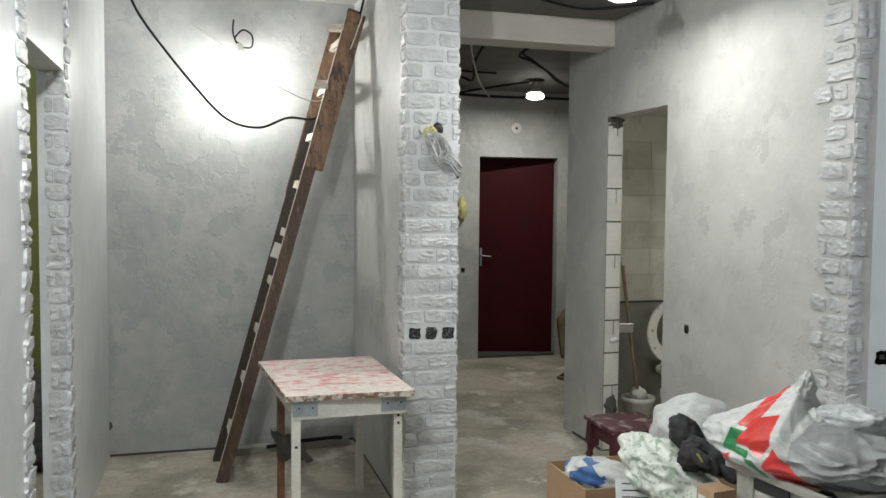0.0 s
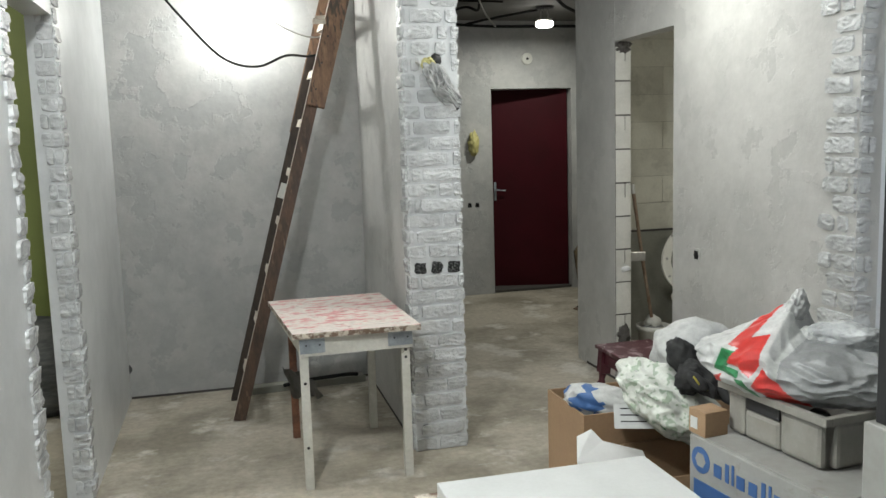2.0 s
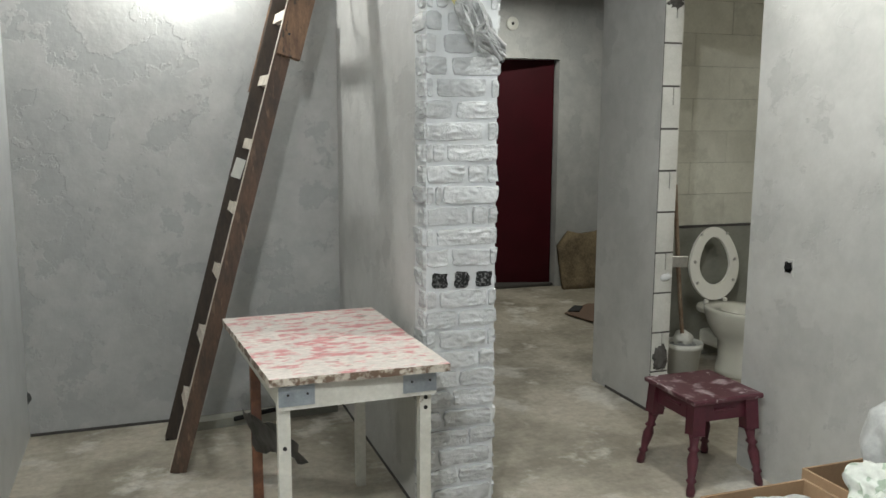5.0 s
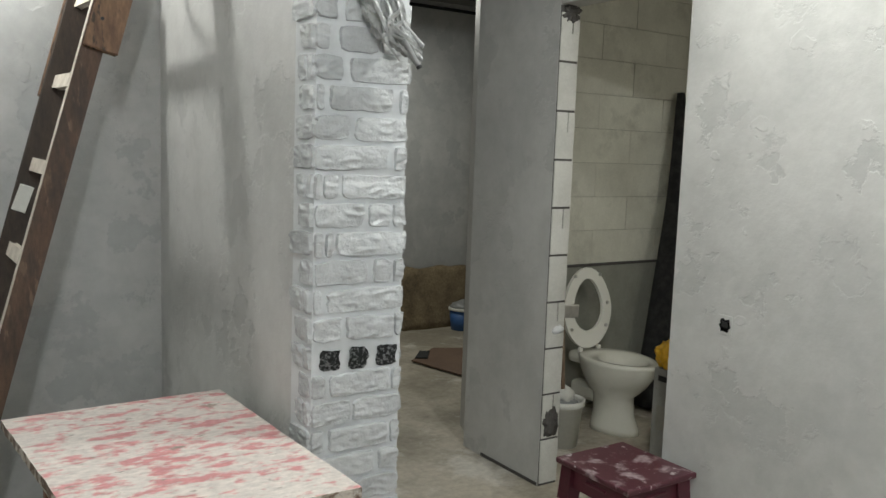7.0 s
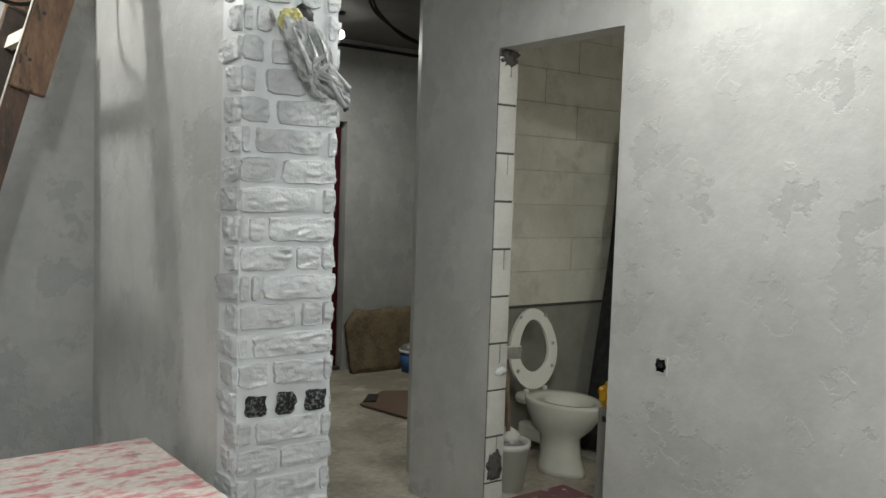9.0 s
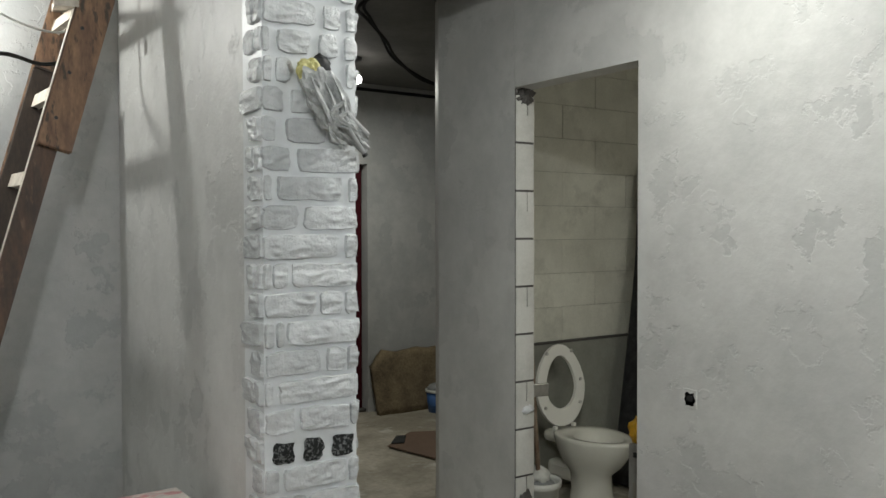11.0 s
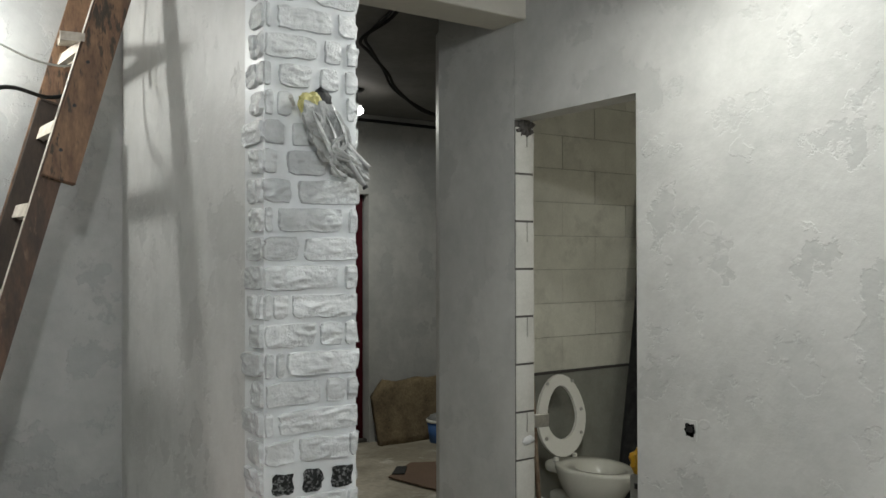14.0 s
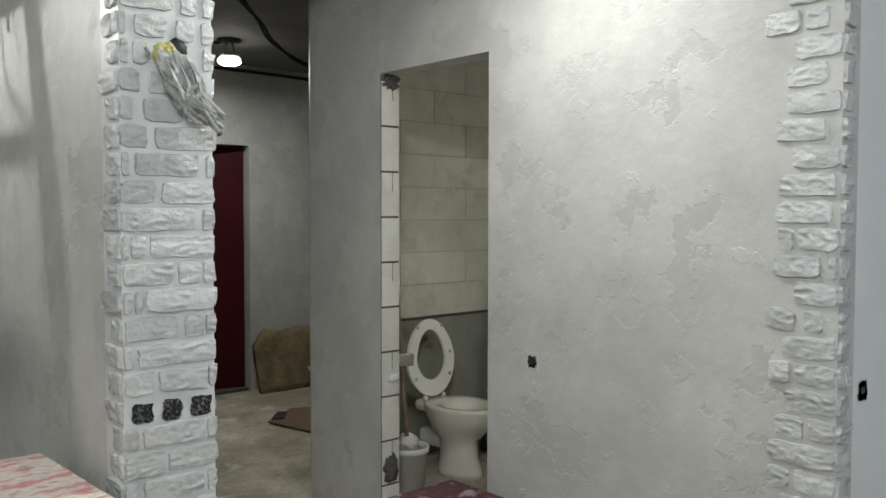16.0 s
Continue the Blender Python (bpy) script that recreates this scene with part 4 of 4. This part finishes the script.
for y0, y1 in ((0.03, 0.12), (0.14, 0.24), (0.26, 0.37)):
    part("panel", box(CL - 0.022, CL + 0.004, y0, y1, 0.003, CH - 0.02, 0.009, None, CM), PLASTIC_G, crate, "rounded moulded panel")
for k, (x, y, r) in enumerate(((0.24, 0.09, 0.05), (0.17, 0.13, 0.045), (0.27, 0.2, 0.05))):
    c = CM @ Vector((x, y, 0.035))
    tagged(part("dark_rag", blob(c, (r, r * 0.8, 0.045), 0.25, 30 + k, 2.5, 0.813, 3, None, 0.15), DARKSTUFF, None, "", True), "dark grey rag crumpled inside the crate", "rag", "rags in the crate")
bag = empty("shopping_bag", "full white carrier bag with red and green print, knotted", "bag")
BM = pose(0, 0, 0, 0, 0, -62)
bc = Vector((1.895, 1.99, 0.994))
body = blob((0, 0, 0), (0.235, 0.15, 0.09), 0.1, 4, 1.6, None, 7, None, 0.05, 4)
PROFILE = ((-0.25, 0.02), (-0.2, 0.045), (-0.12, 0.09), (-0.04, 0.14), (0.0, 0.155), (0.02, 0.09), (0.05, 0.075), (0.12, 0.075), (0.2, 0.055), (0.26, 0.02))
axis = (BM @ Vector((1, 0, 0))).normalized()


def inside(u, w, outline):
    """Whether (u, w) lies within the closed outline."""
    hit = False
    for (u0, w0), (u1, w1) in zip(outline, outline[1:] + outline[:1]):
        if (w0 > w) != (w1 > w) and u < u0 + (u1 - u0) * (w - w0) / (w1 - w0):
            hit = not hit
    return hit


RED_PRINT = ([(-0.035, 0.14), (-0.018, 0.12), (-0.05, 0.03), (-0.1, 0.032)], [(-0.045, 0.055), (0.004, 0.07), (0.006, 0.005), (-0.018, -0.028), (-0.05, -0.012), (-0.095, -0.01)],
             [(-0.205, -0.085), (-0.11, -0.042), (-0.125, -0.11), (-0.2, -0.11)], [(0.012, 0.0), (-0.014, -0.05), (0.035, -0.11), (0.11, -0.085), (0.06, -0.045)])
GREEN_PRINT = ([(-0.112, 0.022), (-0.05, 0.022), (-0.09, -0.018), (-0.05, -0.02), (-0.05, -0.038), (-0.135, -0.036)], [(-0.062, -0.042), (-0.036, -0.038), (-0.002, -0.09), (-0.02, -0.105)])
for v in body.verts:
    u = v.co.x
    if v.co.z > 0:
        for (u0, p0), (u1, p1) in zip(PROFILE, PROFILE[1:]):
            if u0 <= u < u1:
                want = p0 + (p1 - p0) * (u - u0) / (u1 - u0)
                rise = want / max(0.03, 0.09 * math.sqrt(max(0.05, 1 - (u / 0.25) ** 2)))
                v.co.z *= rise
                v.co.y *= 1 - 0.55 * min(1, max(0, v.co.z - 0.05) / 0.1)
    pull = math.exp(-((u - 0.01) / 0.06) ** 2)
    fold = noise.noise((u * 14, math.atan2(v.co.z, v.co.y) * 3.5, 1.3))
    v.co.y += 0.006 * fold
    v.co.z += 0.003 * fold * (1 + pull) + 0.002 * noise.noise(v.co * 30)
    v.co.z = max(v.co.z, -0.066)
for fc in body.faces:
    c = fc.calc_center_median()
    u, w = c.x + 0.02, c.z - 0.02
    k = 3 if u > 0.06 + 0.03 * noise.noise(c * 15) else 0
    if any(inside(u, w, q) for q in RED_PRINT):
        k = 1
    elif any(inside(u, w, q) for q in GREEN_PRINT):
        k = 2
    fc.material_index = k
for v in body.verts:
    v.co = BM @ v.co + bc
part("body", body, [BAG_W, BAG_RED, BAG_GREEN, BAG_GREY], bag, "", True)
part("ear", blob(bc + Vector((0.0, 0.0, 0.14)) + axis * 0.002, (0.018, 0.03, 0.036), 0.35, 5, 3, None, 4, pose(0, 0, 0, 0, 12, -62), 0.3), BAG_W, bag, "gathered white bag handle", True)
part("loop", blob(bc + axis * 0.115 + Vector((0, 0, 0.085)), (0.088, 0.03, 0.036), 0.2, 14, 1.8, None, 5, pose(0, 0, 0, 0, -6, -62), 0.1, 4.5), BAG_EAR, bag, "puffed translucent bag ear", True)
part("knot", blob(bc + axis * 0.018 + Vector((0, -0.01, 0.07)), (0.02, 0.03, 0.024), 0.3, 9, 3, None, 4, None, 0.25), BAG_W, bag, "tight knot", True)
small = empty("small_carton", "small brown carton with a white label", "carton")
SMM = HM
part("body", box(-0.005, 0.06, 0.0, 0.07, 0.806, 0.87, 0.002, None, SMM), CARD, small)
part("sticker", box(0.004, 0.03, -0.0015, 0.0, 0.82, 0.85, 0, None, SMM), FOAM, small, "white sticker")


def open_carton(x0, x1, y0, y1, z, label, turn=0, flap=True):
    root = empty("open_carton", label, "carton", "cardboard cartons")
    m = Matrix.Translation((x0, y0, 0)) @ pose(0, 0, 0, 0, 0, turn)
    w, d = x1 - x0, y1 - y0
    for b in ((0, w, 0, 0.006), (0, w, d - 0.006, d), (0, 0.006, 0.006, d - 0.006), (w - 0.006, w, 0.006, d - 0.006)):
        part("side", box(*b, 0.006, z, 0, None, m), CARD, root)
    part("base", box(0, w, 0, d, 0, 0.006, 0, None, m), CARD, root)
    if flap:
        bm = bmesh.new()
        bm.faces.new([bm.verts.new(m @ Vector(p)) for p in ((0, 0, z), (w, 0, z), (w - 0.01, -0.085, z - 0.055), (0.02, -0.09, z - 0.06))])
        bmesh.ops.solidify(bm, geom=bm.faces[:], thickness=0.005)
        part("flap", bm, CARD, root)
    return root


open_carton(1.605, 1.89, 2.60, 2.90, 0.70, "open brown cardboard carton holding a blue-printed bag", flap=False)
open_carton(1.72, 2.06, 2.30, 2.585, 0.60, "open brown cardboard carton with a folded flap")
open_carton(1.93, 2.34, 2.62, 2.95, 0.70, "brown cardboard carton under the bags", flap=False)
bb = empty("blue_printed_bag", "white plastic bag with blue print in the carton", "bag")
body = blob((1.73, 2.69, 0.70), (0.135, 0.075, 0.05), 0.25, 8, 2.2, None, 4, pose(0, 0, 0, 0, 14, -18), 0.1)
for fc in body.faces:
    c = fc.calc_center_median()
    if c.x < 1.685 and noise.noise(c * 22) > 0.05:
        fc.material_index = 1
part("body", body, [BAG_W, BLUE], bb, "", True)
part("inner_fill", box(1.63, 1.86, 2.63, 2.87, 0.006, 0.67), BAG_W, bb)
note = empty("paper_leaflet", "white printed paper leaflet on the carton edge", "paper")
m = Matrix.Translation((1.70, 2.585, 0.70)) @ pose(0, 0, 0, 62, 0, -20)
part("sheet", box(0, 0.13, -0.045, 0.03, 0, 0.003, 0, None, m), FOAM, note)
for k in range(3):
    part("print_bar", box(0.02, 0.11, -0.025 + k * 0.02, -0.021 + k * 0.02, 0.003, 0.0036, 0, None, m), DARK, note)
lb = empty("printed_bag", "white bag with small green print slumped over the cartons", "bag")
part("body", blob((1.87, 2.53, 0.735), (0.175, 0.115, 0.085), 0.2, 12, 1.8, 0.606, 6, pose(0, 0, 0, 0, 34, -40), 0.09, 3.2), BAG_PRINT, lb, "", True)
part("hem", tube([(1.86, 2.60, 0.845), (1.80, 2.56, 0.80), (1.775, 2.50, 0.74), (1.80, 2.44, 0.69)], 0.007, 8), BAG_GREEN, lb, "green printed hem", True)
part("tuft", blob((1.775, 2.57, 0.80), (0.03, 0.025, 0.03), 0.4, 4, 3, None, 3, None, 0.3), BAG_W, lb, "twisted white bag end")
tagged(part("white_bag", blob((2.07, 2.74, 0.825), (0.15, 0.11, 0.115), 0.15, 15, 1.6, 0.7, 5, pose(0, 0, 0, 0, 12, 0), 0.05, 2.5), BAG_W, None, "", True), "plain white plastic bag on the cartons", "bag")
gl = empty("work_gloves", "black work gloves with yellow print lying on the bags", "gloves")
part("cuff", blob((1.90, 2.51, 0.875), (0.04, 0.05, 0.075), 0.2, 3, 2.5, None, 4, pose(0, 0, 0, 0, -35, 20), 0.1), BLACK_CLOTH, gl, "", True)
part("palm", blob((1.925, 2.43, 0.83), (0.08, 0.05, 0.04), 0.25, 5, 2.5, None, 4, pose(0, 0, 0, 0, 30, -30), 0.1), BLACK_CLOTH, gl, "", True)
part("palm", blob((1.87, 2.43, 0.84), (0.04, 0.04, 0.045), 0.25, 6, 2.5, None, 4, pose(0, 0, 0, 0, 10, -30), 0.1), BLACK_CLOTH, gl, "", True)
for k, (px, py, pz) in enumerate(((1.865, 2.385, 0.845), (1.895, 2.385, 0.825), (1.95, 2.37, 0.80), (1.98, 2.37, 0.795))):
    fg = part("finger", blob((px, py, pz), (0.04, 0.018, 0.019), 0.15, 20 + k, 2.5, None, 3, pose(0, 0, 0, 0, 35, -60), 0.1), BLACK_CLOTH, gl, "", True)
    if k < 2:
        part("print", tube([(px - 0.02, py - 0.017, pz + 0.02), (px - 0.01, py - 0.022, pz + 0.005), (px, py - 0.02, pz - 0.01)], 0.003, 6), YELLOW, fg, "yellow-green print")

store = empty("tall_carton", "plain white printed carton standing beside the crate", "carton")
part("body", box(1.74, 2.3, 1.0, 1.585, 0, 1.0, 0.005), CARD_W, store)
part("print_bar", box(1.7385, 1.74, 1.46, 1.5, 0.84, 0.93), DARK, store, "dark printed text")
part("print_frame", box(1.7385, 1.74, 1.05, 1.54, 0.76, 0.765), PLASTIC_G, store, "printed line")
slab = empty("white_cabinet", "smooth white tall cabinet standing on the carton", "cabinet")
part("body", box(1.775, 2.1, 1.2, 1.566, 1.0, 2.45, 0.004), WHITE_WALL, slab)
part("edge_strip", box(1.755, 1.775, 1.545, 1.57, 1.0, 2.45, 0.002), DARK, slab, "dark edge gasket")
part("door", box(1.752, 1.774, 1.2, 1.538, 1.005, 2.45, 0.003), WHITE_WALL, slab)


# ---- blocks and bricks ----
def block(parent, mat, x0, x1, y0, y1, z0, z1, bevel=0.0):
    part("block", box(x0, x1, y0, y1, z0, z1, bevel), mat, parent)


rnd = random.Random(11)
z, k = 0.012, 0
while z < 2.1:
    top = min(z + 0.2, 2.128)
    if k % 2:
        cut = 2.985 + 0.01 * rnd.random()
        block(stub, BLOCK, 2.934, 3.036, 5.077 + 0.003 * rnd.random(), 5.087, z, z + 0.115)
        block(stub, BLOCK, 2.934, cut, 5.077 + 0.002 * rnd.random(), 5.087, z + 0.115, top)
        block(stub, BLOCK, cut + 0.006, 3.036, 5.078, 5.087, z + 0.115, top)
    else:
        block(stub, BLOCK, 2.934, 3.036, 5.077 + 0.003 * rnd.random(), 5.087, z, top)
    z += 0.21
    k += 1
part("joint_backing", box(2.932, 3.037, 5.0835, 5.0862, 0.0, 2.132), JOINT, stub, "dark mortar joints")
part("plaster_smear", blob((3.0, 5.077, 0.72), (0.028, 0.007, 0.016), 0.4, 3, 3, sub=3, crease=0.3), MORTAR, stub, "white foam smear", True)
part("damp_patch", blob((2.985, 5.078, 0.29), (0.034, 0.004, 0.055), 0.7, 7, 2.5, sub=4, crease=0.3), JOINT, stub, "dark missing corner", True)
part("damp_patch", blob((2.99, 5.078, 2.10), (0.03, 0.004, 0.024), 1.1, 9, 3.5, sub=4, crease=0.5), JOINT, stub, "dark missing corner", True)
z, k = 0.858, 0
while z < H - 0.02:
    top = min(z + 0.197, H)
    x = 3.205 + (0.0 if k % 2 else -0.27)
    while x < 4.75:
        a, b = max(x, 3.205), min(x + 0.537, 4.75)
        if b > a + 0.02:
            block(wc_back, BLOCK_WC, a, b, 5.948 + 0.003 * rnd.random(), 5.961, z, top)
        x += 0.54
    z += 0.2
    k += 1


def brick(parent, origin, along, out, length, z0, z1, seed):
    """A rough hand-made slip: length along a wall face, proud of it along out, with a raised worn rim and split ledges."""
    r = random.Random(seed)
    nu, nv = max(3, min(9, round(length / 0.022))), 5
    o, a, w = Vector(origin), Vector(along), Vector(out)
    verts, faces = [], []
    proud = 0.008 + 0.004 * r.random()
    skew, tilt = (r.random() - 0.5) * 0.01, (r.random() - 0.5) * 0.006
    ledge, drop = 0.2 + 0.6 * r.random(), (0.002 + 0.003 * r.random()) * r.choice((0, 1, 1, -1))
    small = min(1, length / 0.08)
    for j in range(nv + 1):
        for i in range(nu + 1):
            u, v = i / nu, j / nv
            wave = noise.noise((u * length * 30 + seed, v * 1.5, seed * 0.37))
            uu = u * length + (r.random() - 0.5) * 0.006 * small
            zz = z0 + v * (z1 - z0) + 0.004 * wave + (r.random() - 0.5) * 0.003 + skew * (u - 0.5)
            if i in (0, nu) and j in (0, nv):
                uu += (1 if i == 0 else -1) * (0.001 + 0.005 * r.random()) * small
                zz += (1 if j == 0 else -1) * (0.001 + 0.004 * r.random())
            d = proud + tilt * (v - 0.5) + (r.random() - 0.5) * 0.003
            d += drop * (1 if v > ledge + 0.25 * wave else 0) + 0.003 * noise.noise((u * length * 25, v * 5, seed * 1.7))
            if i in (0, nu) or j in (0, nv):
                d -= 0.001 + 0.001 * r.random()
            verts.append(o + a * uu + w * max(d, 0.003) + Vector((0, 0, zz)))
    edge = [i for i in range(nu + 1)] + [(nu + 1) * j + nu for j in range(1, nv + 1)] + [(nu + 1) * nv + i for i in range(nu - 1, -1, -1)] + [(nu + 1) * j for j in range(nv - 1, 0, -1)]
    for j in range(nv):
        for i in range(nu):
            q = j * (nu + 1) + i
            faces.append((q, q + 1, q + nu + 2, q + nu + 1))
    n, base = len(edge), len(verts)
    for e in edge:
        verts.append(verts[e])
    mid = (a * (length / 2) + o) + Vector((0, 0, (z0 + z1) / 2))
    for e in edge:
        p = verts[e]
        q = p - w * ((p - o).dot(w) + 0.003)
        flat = q - mid
        verts.append(q + (flat - w * flat.dot(w)).normalized() * 0.003)
    for i in range(n):
        k2 = (i + 1) % n
        faces.append((base + i, base + n + i, base + n + k2, base + k2))
    if a.cross(Vector((0, 0, 1))).dot(w) < 0:
        faces = [f[::-1] for f in faces]
    me = bpy.data.meshes.new("brick")
    me.from_pydata([tuple(v) for v in verts], [], faces)
    me.polygons.foreach_set("use_smooth", [True] * (nu * nv) + [False] * n)
    me.materials.append(BRICK)
    ob = new("brick", me)
    ob.parent = parent
    return ob


COURSE, THICK = 0.0735, 0.0595
FRONT = {
    1: "02-30 38-90 93-99", 2: "01-08 16-99", 3: "02-58 67-86 90-99", 4: "01-08 13-20 25-99", 5: "02-53 60-83 88-99", 6: "00-06 10-24 30-99", 7: "00-78 88-99",
    8: "00-35 43-99", 9: "01-08 15-82 92-99", 10: "00-27 37-99", 11: "00-12 25-65 70-95", 12: "00-20 30-55", 13: "01-08 14-28 90-98", 14: "00-06 16-48 60-78 88-98",
    15: "01-55 65-82 90-99", 16: "02-06 14-72 80-99", 17: "01-30 55-99", -1: "01-13 20-86 91-99", -2: "01-42 47-99", -3: "01-12 20-85 91-99", -4: "00-70 78-99",
    -5: "03-44 50-99", -6: "01-36 41-99", -7: "01-20 27-95", -8: "00-60 65-99", -9: "01-14 20-93", -10: "00-45 50-99", -11: "12-95"}
part("pillar_skin", box(1.427, 1.694, 4.270, 4.40, 0, H2), MORTAR, wall_pillar, "white painted pillar face")
rnd = random.Random(21)
seed = 100
PX0, PX1, PY = 1.427, 1.694, 4.270
for k in range(-12, 26):
    zc = 0.944 + k * 0.0758
    if k != 0:
        row = FRONT.get(k)
        if not row:
            cut = rnd.choice((30, 45, 60, 75))
            row = f"01-{cut - 5} {cut + 3}-99"
        for s in row.split():
            a, b = (int(q) / 100 for q in s.split("-"))
            seed += 1
            brick(wall_pillar, (PX0 + a * (PX1 - PX0), PY, 0), (1, 0, 0), (0, -1, 0), (b - a) * (PX1 - PX0), zc - THICK / 2, zc + THICK / 2, seed)
    depth = rnd.choice((0.07, 0.085, 0.115)) if k % 2 else rnd.choice((0.08, 0.1, 0.125))
    seed += 1
    if rnd.random() < 0.35:
        brick(wall_pillar, (PX0, PY + 0.004, 0), (0, 1, 0), (-1, 0, 0), 0.03, zc - THICK / 2, zc + THICK / 2, seed)
        brick(wall_pillar, (PX0, PY + 0.044, 0), (0, 1, 0), (-1, 0, 0), depth - 0.04, zc - THICK / 2, zc + THICK / 2, seed + 500)
    else:
        brick(wall_pillar, (PX0, PY + 0.004, 0), (0, 1, 0), (-1, 0, 0), depth, zc - THICK / 2, zc + THICK / 2, seed)
    brick(wall_pillar, (PX1, PY + 0.004, 0), (0, 1, 0), (1, 0, 0), rnd.choice((0.07, 0.11)), zc - THICK / 2, zc + THICK / 2, seed + 900)

# corner of the partition: long and short courses
ROWS_R = ["00-15", "00-11 13-19", "00-19", "00-07 09-17", "00-14", "00-11 13-19", "00-15", "04-09 12-20", "00-12", "00-02 05-18", "00-11 13-17", "02-18", "01-17", "00-13", "04-18", "00-15", "04-15",
          "00-13", "04-10 12-22", "00-15", "01-17", "00-12", "03-18", "00-16"]
for k in range(-13, 23):
    zc = 1.033 + k * 0.0776
    for s in ROWS_R[(k + 5) % len(ROWS_R)].split():
        a, b = (int(q) / 100 for q in s.split("-"))
        seed += 1
        brick(wall_wc, (2.93, 3.004 + a, 0), (0, 1, 0), (-1, 0, 0), b - a, zc - THICK / 2, zc + THICK / 2, seed)
    w = rnd.choice((0.05, 0.06, 0.07)) if rnd.random() < 0.7 else 0.03
    seed += 1
    brick(wall_wc, (2.934, 3.0, 0), (1, 0, 0), (0, -1, 0), w, zc - THICK / 2, zc + THICK / 2, seed)
    if w < 0.04:
        brick(wall_wc, (2.974, 3.0, 0), (1, 0, 0), (0, -1, 0), 0.03, zc - THICK / 2, zc + THICK / 2, seed + 400)

# edges of the doorway in the side wall
for k in range(-12, 26):
    zc = 0.955 + k * COURSE
    seed += 1
    w = rnd.choice((0.055, 0.065, 0.075)) if k % 2 else rnd.choice((0.03, 0.04))
    brick(wall_left, (-0.09 - w, 4.14, 0), (1, 0, 0), (0, -1, 0), w, zc - THICK / 2, zc + THICK / 2, seed)
    if w < 0.05:
        brick(wall_left, (-0.09 - w - 0.035, 4.14, 0), (1, 0, 0), (0, -1, 0), 0.028, zc - THICK / 2, zc + THICK / 2, seed + 300)
    brick(wall_left, (-0.088, 4.144, 0), (0, 1, 0), (1, 0, 0), rnd.choice((0.05, 0.09, 0.12)), zc - THICK / 2, zc + THICK / 2, seed + 600)
    d = rnd.choice((0.08, 0.11, 0.14))
    brick(wall_left, (-0.088, 3.326 - d, 0), (0, 1, 0), (1, 0, 0), d, zc - THICK / 2, zc + THICK / 2, seed + 800)
